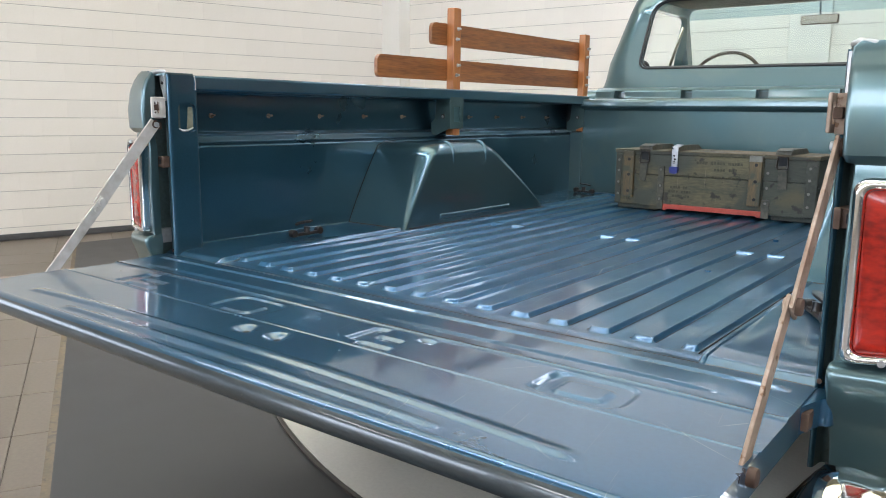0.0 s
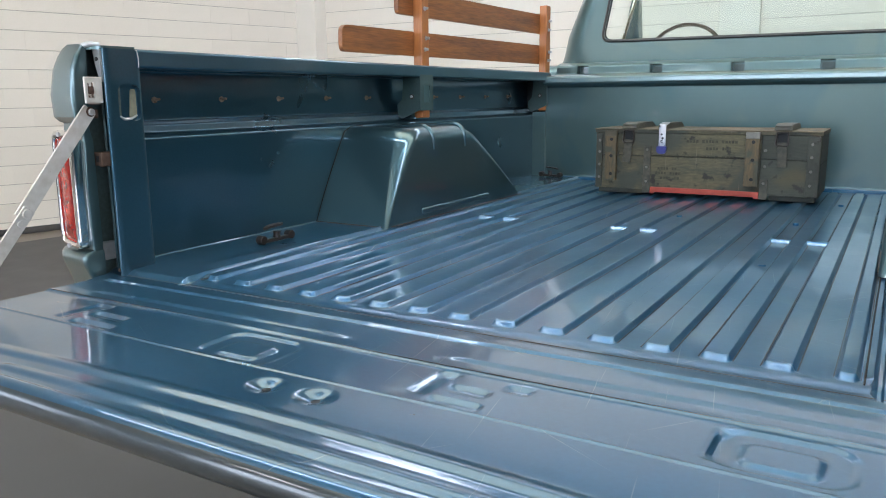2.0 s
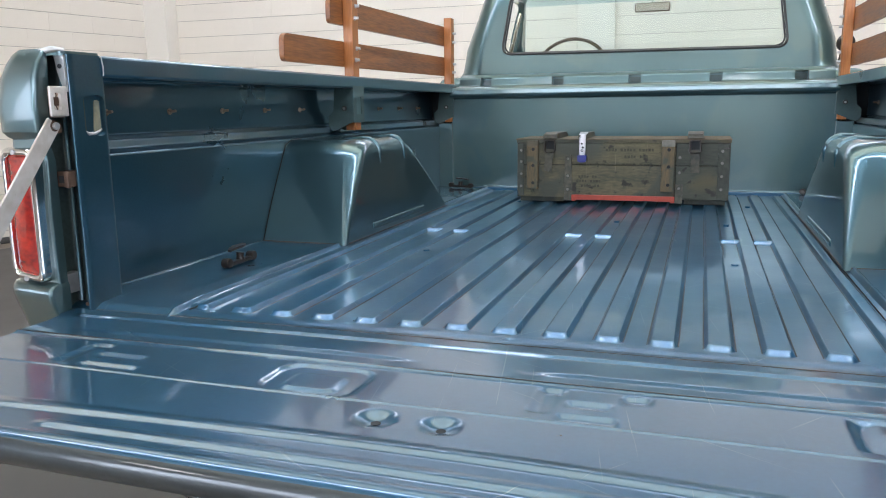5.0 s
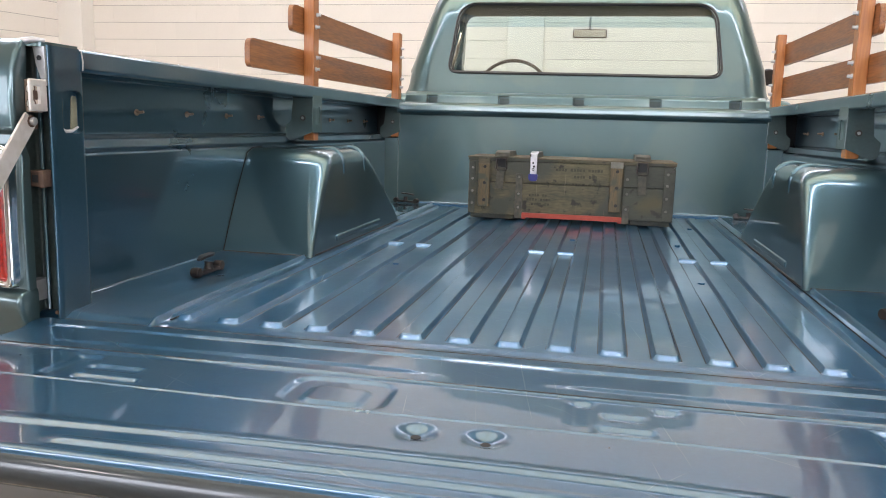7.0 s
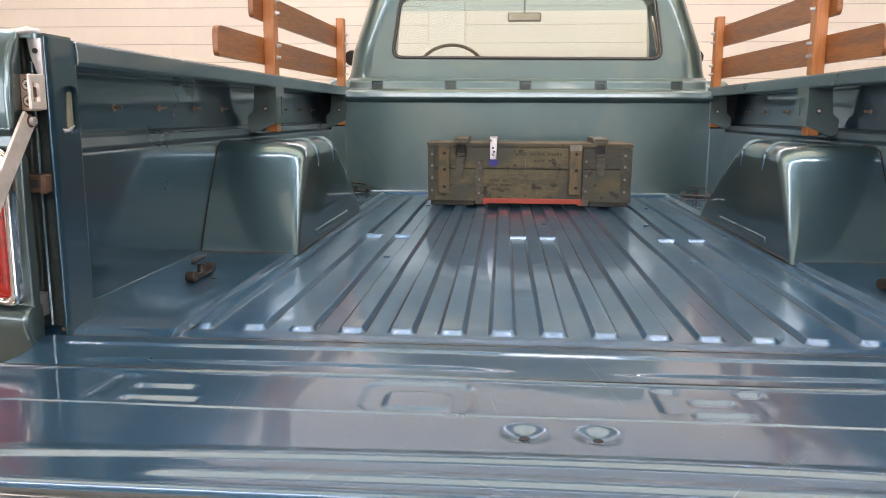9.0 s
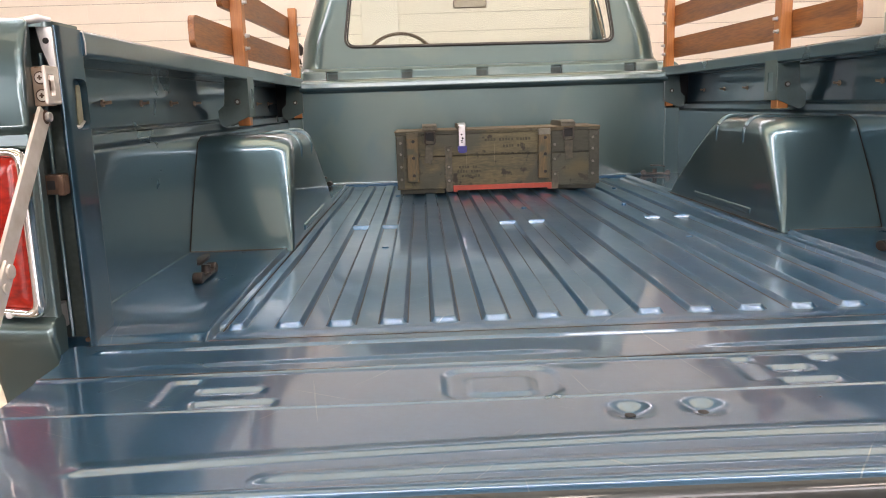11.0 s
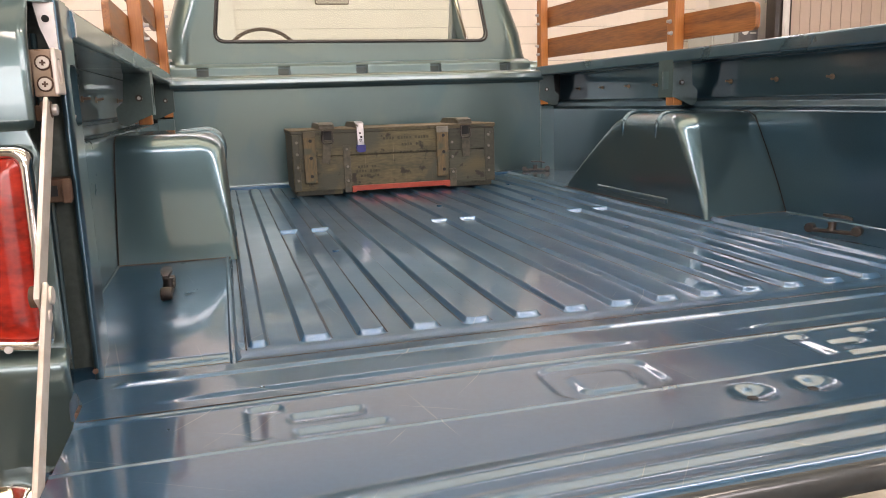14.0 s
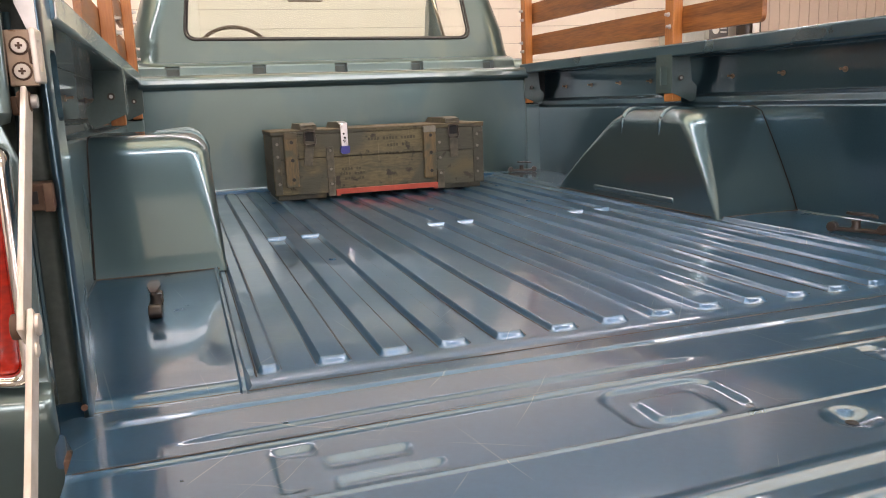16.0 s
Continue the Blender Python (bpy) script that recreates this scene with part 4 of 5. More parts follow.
for s in (-1, 1):
    part("corner_flange", box(s * 0.84, s * 0.908, 2.407, 2.43, F - 0.02, 1.045, 0.004), PAINT, bulkhead)
part("floor_flange", box(-0.84, 0.84, 2.385, 2.424, F - 0.012, F + 0.006, 0.004), BED, bulkhead)
part("floor_bead", tube([(-0.84, 2.4225, F + 0.007), (0.84, 2.4225, F + 0.007)], 0.0030, 6), PAINT, bulkhead, "pale sealed edge")

# cab shell with window openings
LEV = [(1.255, 2.508, 3.88, 0.880), (1.270, 2.511, 3.88, 0.866), (1.285, 2.514, 3.87, 0.856), (1.31, 2.5195, 3.855, 0.848), (1.35, 2.528, 3.825, 0.834), (1.40, 2.540, 3.79, 0.818), (1.48, 2.556, 3.72, 0.793), (1.56, 2.571, 3.64, 0.768), (1.64, 2.586, 3.56, 0.744),
       (1.71, 2.604, 3.49, 0.722), (1.77, 2.640, 3.44, 0.698), (1.815, 2.680, 3.38, 0.655), (1.84, 2.75, 3.30, 0.58), (1.85, 2.87, 3.17, 0.44)]
GROW = 1.029
LEV = [(1.105 + (z - 1.105) * GROW, (yb + 1.2) * GROW - 1.2, yf, GROW * (w if z < 1.30 else w * (1 + 0.027 * min(1, (z - 1.30) / 0.1)))) for z, yb, yf, w in LEV]


def cab_rings(inset, z_off):
    out = []
    for z, yb, yf, w in LEV:
        yb2, yf2, w2 = yb + inset, yf - inset, w - inset
        pts = ring_round(0, (yb2 + yf2) / 2, w2, (yf2 - yb2) / 2, 0.13 - inset * 0.8, 8)
        out.append([(x, y, z - z_off) for x, y in pts])
    return out


cab = part("cab_shell", loft(cab_rings(0.0, 0.0)), PAINT, truck, "teal rounded cab with a panoramic rear window")
WIN = fillet([(-0.634, 1.368), (0.640, 1.360), (0.598, 1.690), (-0.592, 1.698)], [0.05, 0.05, 0.085, 0.085], seg=7)
WIN = [(x * GROW, 1.105 + (z - 1.105) * GROW + (0.012 * (1 - (x / 0.6) ** 2) if z > 1.6 else -0.004 * (1 - (x / 0.6) ** 2))) for x, z in WIN]
SHIELD = fillet([(-0.80, 1.34), (0.80, 1.34), (0.705, 1.758), (-0.705, 1.758)], 0.06, seg=5)
SIDEWIN = fillet([(2.80, 1.330), (3.70, 1.330), (3.45, 1.715), (2.84, 1.715)], 0.05, seg=5)
inner = cab_rings(0.035, 0.03)
inner[0] = [(x, y, 1.20) for x, y, z in inner[0]]
cut(cab, [loft(inner), prism("y", WIN, 2.3, 3.0), prism("y", SHIELD, 3.2, 4.2), prism("x", SIDEWIN, -1.3, 1.3)])


def rear_y(z):
    return np.interp(z, [l[0] for l in LEV], [l[1] for l in LEV])


def on_back(x, z, off=0.0):
    return (x, float(rear_y(z)) + off, z)


def window_loop(scale, off):
    c = (0.003, 1.542)
    return [on_back(c[0] + (x - c[0]) * scale[0], c[1] + (z - c[1]) * scale[1], off) for x, z in WIN]


loop = window_loop((1.000, 1.000), -0.003)
rear_window = part("rear_window", tube(loop + loop[:2], 0.0055, 8), RUBBER, truck, "rear window in a black rubber seal")
loop2 = window_loop((0.985, 0.965), 0.006)
part("inner_trim", tube(loop2 + loop2[:2], 0.004, 8), RUBBER, rear_window)
gl = bmesh.new()
gl.faces.new([gl.verts.new((x, 2.668 + (z - 1.36) * 0.19, z)) for x, y, z in window_loop((1.0, 1.0), 0.012)])
bmesh.ops.triangulate(gl, faces=gl.faces)
part("pane", gl, GLASS, rear_window, "pale green glass", 0).visible_shadow = False
gl = bmesh.new()
gl.faces.new([gl.verts.new((x, 3.79 - (z - 1.40) * 0.97 - 0.012, z)) for x, z in SHIELD])
pane = part("windscreen", gl, GLASS, truck, "pale green windscreen", 0)
pane.visible_shadow = False
band = bmesh.new()
band.faces.new([band.verts.new((x, 3.79 - (z - 1.40) * 0.97 - 0.016, z)) for x, z in ((-0.715, 1.700), (0.715, 1.700), (0.70, 1.752), (-0.70, 1.752))])
part("shade_band", band, glass("blue_shade_band", (0.70, 0.86, 0.92)), pane, "blue tinted shade band", 0).visible_shadow = False
part("headliner", loft([[(x, y, z - 0.036) for x, y, z in r] for r in cab_rings(0.045, 0.0)[10:]]), CREAM, truck, "cream headliner")
for s in (-1, 1):
    part("vent_post", tube([(s * 0.80, 3.36, 1.34), (s * 0.745, 3.47, 1.66)], 0.010, 8), CHROME, truck, "vent window post")
part("dashboard", box(-0.80, 0.80, 3.55, 3.78, 1.05, 1.30, 0.03, 4), PAINT, truck, "teal dashboard")
part("bench_seat", box(-0.72, 0.72, 2.74, 2.90, 0.85, 1.26, 0.05, 4), TAN, truck, "bench seat back")

# steering wheel, inside mirror, door mirrors
wheel_c, tilt = Vector((-0.400, 3.23, 1.306)), radians(38)
ex, ey = Vector((1, 0, 0)), Vector((0, math.sin(tilt) * 0.55, math.cos(tilt)))
ey.normalize()
steer = part("steering_wheel", tube([wheel_c + ex * 0.202 * math.cos(a) + ey * 0.202 * math.sin(a) for a in (2 * math.pi * k / 48 for k in range(49))], 0.0098, 10), TAN, truck, "thin tan steering wheel")
part("hub", disc(wheel_c, ex.cross(ey), 0.035, 0.04, 20, 0.005), TAN, steer)
for k in (200, 340, 270):
    a = radians(k)
    part("spoke", tube([wheel_c, wheel_c + ex * 0.205 * math.cos(a) + ey * 0.205 * math.sin(a)], 0.008, 8), TAN, steer)
part("column", tube([wheel_c, wheel_c + Vector((0, 0.30, -0.28))], 0.022, 10), TAN, steer)
mirror = part("inside_mirror", box(-0.084, 0.112, 3.47, 3.492, 1.638, 1.690, 0.012, 4), TAN, truck, "inside mirror")
part("stem", tube([(0.014, 3.488, 1.685), (0.014, 3.45, 1.80)], 0.0055, 8), STEEL, mirror)
part("mirror_glass", prism("x", [(3.4685, 1.644), (3.4699, 1.644), (3.4699, 1.684), (3.4650, 1.684)], -0.077, 0.105), CHROME, mirror)
for s in (-1, 1):
    dm = part("door_mirror", disc((s * 1.02, 3.56, 1.44), (s * 0.25, -1, -0.3), 0.048, 0.030, 28, 0.010), BLACK, truck, "round black door mirror")
    part("mirror_arm", tube([(s * 1.02, 3.56, 1.44), (s * 1.0, 3.60, 1.33), (s * 0.93, 3.62, 1.27)], 0.006, 8), BLACK, dm)

# lower body, bonnet, chassis and wheels
part("cab_body", box(-0.985, 0.985, 2.600, 3.90, 0.42, 1.268, 0.05, 5), PAINT, truck, "teal lower cab body")
part("bonnet", box(-0.86, 0.86, 3.88, 5.02, 0.86, 1.20, 0.09, 6), PAINT, truck, "teal bonnet")
for s in (-1, 1):
    arch = fillet([(3.89, 0.44), (4.02, 0.44), (4.08, 0.74), (4.22, 0.86), (4.50, 0.86), (4.64, 0.74), (4.70, 0.44), (5.10, 0.50), (5.12, 1.05), (3.89, 1.08)], 0.04)
    part("front_fender", prism("x", arch, s * 0.70, s * 0.985), PAINT, truck, "teal front fender")
    part("chassis_rail", box(s * 0.36, s * 0.44, 0.0, 5.0, 0.44, 0.60, 0.006), BLACK, truck, "black chassis rail")
    for y in (1.235, 4.36):
        wheel = part("wheel", disc((s * 0.70, y, 0.365), (s, 0, 0), 0.345, 0.20, 40, 0.03), TYRE, truck, "black tyre on a pale steel rim")
        part("rim", disc((s * 0.885, y, 0.365), (s, 0, 0), 0.20, 0.02, 32, 0.006), WHITE, wheel)
part("axle", tube([(-0.72, 1.235, 0.365), (0.72, 1.235, 0.365)], 0.045, 12), BLACK, truck)
part("axle", tube([(-0.72, 4.36, 0.365), (0.72, 4.36, 0.365)], 0.045, 12), BLACK, truck)
bump = []
for x, k, top in ((-1.0, 0.2, 0.63), (-0.99, 0.6, 0.652), (-0.96, 0.9, 0.666), (-0.92, 1, 0.670), (-0.885, 1, 0.664), (-0.86, 0.9, 0.635), (-0.82, 0.8, 0.58), (0, 0.9, 0.58),
                  (0.82, 0.8, 0.58), (0.86, 0.9, 0.635), (0.885, 1, 0.664), (0.92, 1, 0.670), (0.96, 0.9, 0.666), (0.99, 0.6, 0.652), (1.0, 0.2, 0.63)):
    outline = fillet([(-0.15 - 0.09 * k, 0.50), (-0.10, 0.50), (-0.10, top - 0.006), (-0.16, top), (-0.15 - 0.08 * k, top - 0.03)], [0.03, 0.01, 0.012, 0.04, 0.03], seg=5)
    bump.append([(x, y, z) for y, z in outline])
bumper = part("rear_bumper", loft(bump), CHROME, truck, "chrome rear bumper")
for s in (-1, 1):
    part("bracket", box(s * 0.36, s * 0.44, -0.12, 0.05, 0.50, 0.60, 0.005), BLACK, bumper)

# ---- tailgate, lowered ----
# pressed wedges (x0, x1, y of the far edge), pressed uprights (x of the edge, y0, y1), rings (centre, half sizes, core half sizes, core offset)
WEDGES = [(-0.654, -0.606, -0.184), (-0.607, -0.514, -0.222), (-0.604, -0.492, -0.268), (0.114, 0.152, -0.181), (0.156, 0.218, -0.219), (0.150, 0.230, -0.267), (0.224, 0.266, -0.184)]
UPRIGHTS = [(-0.657, -0.288, -0.190), (0.111, -0.278, -0.186), (0.498, -0.284, -0.186)]
RINGS_A = [(-0.205, -0.243, 0.079, 0.057, 0.038, 0.027, -0.007), (0.577, -0.236, 0.076, 0.053, 0.036, 0.024, -0.006)]


def bowed(X, V):
    """The rows of the sheet follow the bowed ribs and the bowed free edge."""
    xx = np.clip(np.abs(X) / 0.68, 0, 1.15) ** 2
    d1, d2, d3 = -0.033 * xx, -0.0188 * xx, 0.028 * (X / 0.89) ** 2
    D = np.zeros_like(X)
    for (va, da), (vb, db) in zip(((-0.36, 0 * X), (-0.429, d1), (-0.482, d2)), ((-0.429, d1), (-0.482, d2), (-0.545, d3))):
        t = np.clip((va - V) / (va - vb), 0, 1)
        D = np.where((V <= va), da * (1 - t) + db * t, D)
    return V + D


def gate_height(X, V):
    Y = bowed(X, V)
    Z = np.zeros_like(X)
    flat = 1 - step(np.abs(X), 0.80, 0.82)
    # hinge roll and the two long shallow steps
    Z -= 0.010 * (1 - step(-Y, 0.004, 0.016))
    Z += 0.0045 * (1 - step(np.abs(Y + 0.052), 0.004, 0.012)) * flat
    Z += 0.003 * (1 - step(np.abs(Y + 0.10), 0.028, 0.042)) * (1 - step(np.abs(np.abs(X) - 0.42), 0.26, 0.36))
    Z += 0.0015 * (1 - step(np.abs(Y + 0.168), 0.0012, 0.0055))
    # band that carries the stamped shapes
    Z -= 0.0022 * (step(-Y, 0.170, 0.182) - step(-Y, 0.296, 0.310))
    Z += 0.0020 * (1 - step(np.abs(Y + 0.3055), 0.0015, 0.0055))
    dent = np.zeros_like(X)
    for x0, x1, y in WEDGES:
        d = y - Y
        dent = np.maximum(dent, 0.0042 * np.clip(d / 0.0105, 0, 1) * (1 - step(d, 0.0125, 0.034)) * step(X, x0, x0 + 0.008) * (1 - step(X, x1 - 0.008, x1)))
    for x, y0, y1 in UPRIGHTS:
        d = X - x
        dent = np.maximum(dent, 0.0036 * np.clip(d / 0.010, 0, 1) * (1 - step(d, 0.012, 0.036)) * step(Y, y0, y0 + 0.010) * (1 - step(Y, y1 - 0.008, y1)))
    Z -= dent
    for x, y, hx, hy, ix, iy, off in RINGS_A:
        outer, core = rounded(X - x, Y - y, hx, hy, 0.034), rounded(X - x, Y - y - off, ix, iy, 0.010)
        Z -= 0.0036 * np.clip(-outer / 0.0075, 0, 1) * np.clip(core / 0.0075, 0, 1)
    # two dished drain holes
    for x in (-0.064, 0.023):
        r = np.sqrt((X - x) ** 2 + ((Y + 0.356)) ** 2)
        Z -= 0.008 * (1 - step(r, 0.004, 0.033))
    # two long bowed ribs
    for v, wide, high, mid, half in ((-0.429, 0.019, 0.0036, 0.0, 0.685), (-0.482, 0.018, 0.0034, 0.01, 0.490)):
        Z += high * (0.5 + 0.5 * np.cos(np.pi * np.clip(np.abs(V - v) / wide, 0, 1))) * (1 - step(np.abs(X - mid), half - 0.03, half + 0.005))
    # rim
    Z += 0.003 * step(-V, 0.509, 0.521)
    Z += 0.0009 * np.sin(X * 7 + 0.4) * np.sin(Y * 13)
    return F - 0.001 + Z


gx = [round(-0.846 + 0.00423 * i, 4) for i in range(401)]
gy = [-0.002 - 0.0021 * i for i in range(249)]
gverts, gfaces = sheet(gx, gy, gate_height)
# the rows follow the bow; the free edge rolls over and down
gv = [(x, float(y), z) for (x, v, z), y in zip(gverts, bowed(np.array([p[0] for p in gverts]), np.array([p[1] for p in gverts])))]
ny = len(gy)
cols = [gv[i * ny:(i + 1) * ny] for i in range(len(gx))]
strip = []
for c in cols:
    x, y, z = c[-1]
    roll = [(x, y - 0.022 * math.sin(a), z - 0.023 + 0.023 * math.cos(a)) for a in (radians(d) for d in (12, 25, 40, 55, 70, 85, 100, 115, 130, 145, 160, 180))]
    roll += [(x, y + 0.03, z - 0.049), (x, -0.02, z - 0.052)]
    strip.append(list(c) + roll)
n2 = len(strip[0])
verts = [v for c in strip for v in c]
faces = [(i * n2 + j, i * n2 + j + 1, (i + 1) * n2 + j + 1, (i + 1) * n2 + j) for i in range(len(strip) - 1) for j in range(n2 - 1)]
bm = bmesh.new()
vs = [bm.verts.new(v) for v in verts]
for f in faces:
    bm.faces.new([vs[i] for i in f])
for c in (0, len(strip) - 1):
    bm.faces.new([vs[c * n2 + j] for j in range(n2)])
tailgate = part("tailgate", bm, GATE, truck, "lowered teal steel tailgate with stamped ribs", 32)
# dark floor reflection on the rolled edge is put into a darker paint
tailgate.data.materials.append(SHADED_EDGE)
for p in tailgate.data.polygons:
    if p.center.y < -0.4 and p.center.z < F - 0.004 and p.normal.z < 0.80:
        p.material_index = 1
for x in (-0.064, 0.023):
    part("drain_hole", disc((x, -0.356, F - 0.0092), (0, 0, 1), 0.0065, 0.0012, 16), DARK, tailgate, "dark drain hole")
part("seam", tube([(-0.84, -0.1705, F + 0.0002), (0.84, -0.1705, F + 0.0002)], 0.0006, 6), SEALER, tailgate, "rust-stained seam")
part("hinge_strip", box(-0.84, 0.84, -0.008, 0.030, F - 0.020, F - 0.0092, 0.002), GATE, tailgate)
part("hinge_seam", tube([(-0.84, 0.014, F - 0.0090), (0.84, 0.014, F - 0.0090)], 0.0010, 8), SEALER, tailgate, "grimy hinge gap")
for s in (-1, 1):
    part("hinge_ear", prism("z", fillet([(s * 0.8455, -0.004), (s * 0.862, -0.006), (s * 0.879, -0.030), (s * 0.875, -0.046), (s * 0.862, -0.052), (s * 0.8455, -0.11)], 0.006), F - 0.045, F - 0.0035), GATE, tailgate)
    part("latch", box(s * 0.8465, s * 0.858, -0.105, -0.075, F - 0.04, F - 0.012, 0.003), RUST, tailgate, "rusty latch tongue")
    part("edge_bolt", disc((s * 0.845, -0.345, F - 0.016), (s, 0, 0), 0.012, 0.012, 12, 0.002), RUST, tailgate, "rust-stained pivot bolt")
# ---- stake sides, on both rails ----
for s in (-1, 1):
    rack = empty("stake_rack", (s * 0.87, 1.325, 1.06), "varnished oak stake side with two boards on the bed rail", "stake rack", "stake racks")
    for y0, y1, z0, z1 in ((1.286 - 0.016 * s, 1.334 - 0.016 * s, 1.045, 1.548), (2.412, 2.460, 1.050, 1.538)):
        part("stake", box(s * 0.842, s * 0.879, y0, y1, z0, z1, 0.004, 3), STAKE, rack, "upright oak stake")
    for y0, z0, z1 in ((0.898 + 0.006 * s, 1.262, 1.345), (1.213 + 0.006 * s, 1.402, 1.487)):
        out = fillet([(y0, z0), (2.474, z0 + 0.008), (2.474, z1 + 0.012), (y0, z1)], [0.022, 0.006, 0.006, 0.03], seg=5)
        board = part("board", prism("x", out, s * 0.879, s * 0.895), BOARD, rack, "oak board with rounded end")
        for yb in (1.316 - 0.016 * s, 2.446):
            for k, zz in enumerate((z0 + 0.024, z1 - 0.020)):
                part("bolt", disc((s * 0.8423, yb - 0.012 + 0.008 * k, zz), (-s, 0, 0), 0.0075, 0.004, 16), STEEL, rack, "plated washer and bolt")
                part("nut", disc((s * 0.8385, yb - 0.012 + 0.008 * k, zz), (-s, 0, 0), 0.0052, 0.011, 6), STEEL, rack)

# ---- tie-down cleats on the load floor ----
def tie_down(x, y, angle):
    ob = empty("tie_down", (0, 0, 0), "black steel tie-down cleat bolted to the load floor", "tie-down", "tie-downs")
    part("base", box(-0.010, 0.010, -0.060, 0.060, 0.003, 0.013, 0.003), BLACK, ob)
    for y0 in (-0.054, 0.054):
        part("end_lug", disc((-0.011, y0, 0.0125), (1, 0, 0), 0.0125, 0.022, 18, 0.004), BLACK, ob)
    part("post", tube([(0, 0.004, 0.010), (0, 0.003, 0.020), (0.001, 0.004, 0.030)], [0.012, 0.009, 0.011], 12), BLACK, ob)
    part("horn", loft([[(w * cx, y0, z + 0.0028 * cz) for cx, cz in ((-1, -1), (1, -1), (1, 1), (-1, 1))] for y0, z, w in ((-0.042, 0.040, 0.004), (-0.030, 0.0435, 0.008), (-0.010, 0.0455, 0.011), (0.010, 0.0455, 0.010), (0.024, 0.0470, 0.006))]), BLACK, ob, "flat horned top")
    ob.matrix_basis = pose(x, y, F + 0.0045, 0, 0, angle)
    return ob


first = tie_down(-0.776, 0.440, 0)
copy_thing(first, pose(0.752, 0.415, F + 0.0045, 0, 0, 28))
copy_thing(first, pose(-0.775, 2.335, F + 0.0045, 0, 0, 75))
copy_thing(first, pose(0.775, 2.325, F + 0.0045, 0, 0, 70))

# ---- ammunition crate in front of the bulkhead ----
CX0, CX1, CY0, CY1, CZ0, CZ1 = -0.400, 0.417, 1.902, 2.175, F + 0.022, 0.992
crate = empty("wooden_crate", (0.008, 2.04, F + 0.004), "worn olive military wooden crate with clasps standing on the load floor", "crate")
part("body", box(CX0 + 0.01, CX1 - 0.01, CY0 + 0.012, CY1 - 0.012, CZ0, CZ1 - 0.014, 0.002), OLIVE_DARK, crate)
SPLIT = 0.888
for z0, z1 in ((CZ0, SPLIT - 0.0012), (SPLIT + 0.0012, CZ1 - 0.018)):
    part("plank", box(CX0, 0.221, CY0, CY0 + 0.014, z0, z1, 0.003), OLIVE, crate)
    part("plank", box(0.2215, CX1, CY0 + 0.0006, CY0 + 0.014, z0, z1, 0.003), DRABWOOD, crate, "grey-green plank end")
    part("plank", box(CX0, CX1, CY1 - 0.014, CY1, z0, z1, 0.003), OLIVE, crate)
for x0, x1 in ((CX0, CX0 + 0.018), (CX1 - 0.018, CX1)):
    for z0, z1 in ((CZ0, 0.872), (0.874, CZ1 - 0.018)):
        part("end_plank", box(x0 - 0.0005, x1 + 0.0005, CY0 + 0.010, CY1 - 0.010, z0, z1, 0.003), OLIVE_DARK, crate)
lid = part("lid", box(CX0 - 0.003, CX1 + 0.003, CY0 - 0.001, CY1 + 0.003, CZ1 - 0.017, CZ1 - 0.004, 0.003), OLIVE, crate, "worn lid with pale scuffed edges")
for y0, y1 in ((CY0 - 0.002, CY0 + 0.088), (CY0 + 0.090, CY0 + 0.184), (CY0 + 0.186, CY1 + 0.004)):
    part("lid_board", box(CX0 - 0.004 - random.uniform(0, 0.003), CX1 + 0.004, y0, y1, CZ1 - 0.0065, CZ1 + random.uniform(-0.001, 0.001), 0.0025), SCUFF, lid, "bare scuffed board")
for x0, x1 in ((CX0 + 0.0, CX0 + 0.03), (CX1 - 0.045, CX1)):
    part("end_strip", box(x0 + 0.002, x1 - 0.002, CY0 - 0.004, CY0 + 0.002, CZ0 + 0.004, CZ1 - 0.02, 0.002), OLIVE_DARK, crate)
for x0, x1 in ((-0.358, -0.311), (0.168, 0.217)):
    bt = part("batten", box(x0, x1, CY0 - 0.018, CY0, 0.788, 0.982, 0.004), RAWWOOD, crate, "rubbed wooden batten")
    for z in (0.815, 0.885, 0.950):
        part("screw_hole", disc(((x0 + x1) / 2 + 0.003, CY0 - 0.0175, z), (0, -1, 0), 0.0065, 0.0012, 12), DARK, bt)
    part("strap_end", box(x0, x1, CY0 - 0.0195, CY0 - 0.004, 0.962, 0.985, 0.002), RIVETS if x0 > 0 else SCUFF, bt, "bare worn end")

def top_strap(x, half, parent):
    """A long wooden cleat over the lid with sloped ends."""
    side = [(CY0 - 0.006, CZ1), (CY0 - 0.004, CZ1 + 0.013), (CY0 + 0.035, CZ1 + 0.021), (CY0 + 0.215, CZ1 + 0.021), (CY0 + 0.262, CZ1)]
    part("cleat", prism("x", fillet(side, 0.003), x - half, x + half), WEB, parent, "olive cleat with sloped ends")
    part("strap_plate", bar((x, CY0 - 0.007, CZ1 + 0.0150), (x, CY0 + 0.045, CZ1 + 0.0235), 2 * half - 0.004, 0.003, (0, 0, 1)), ZINC if half < 0.02 else WEB, parent)


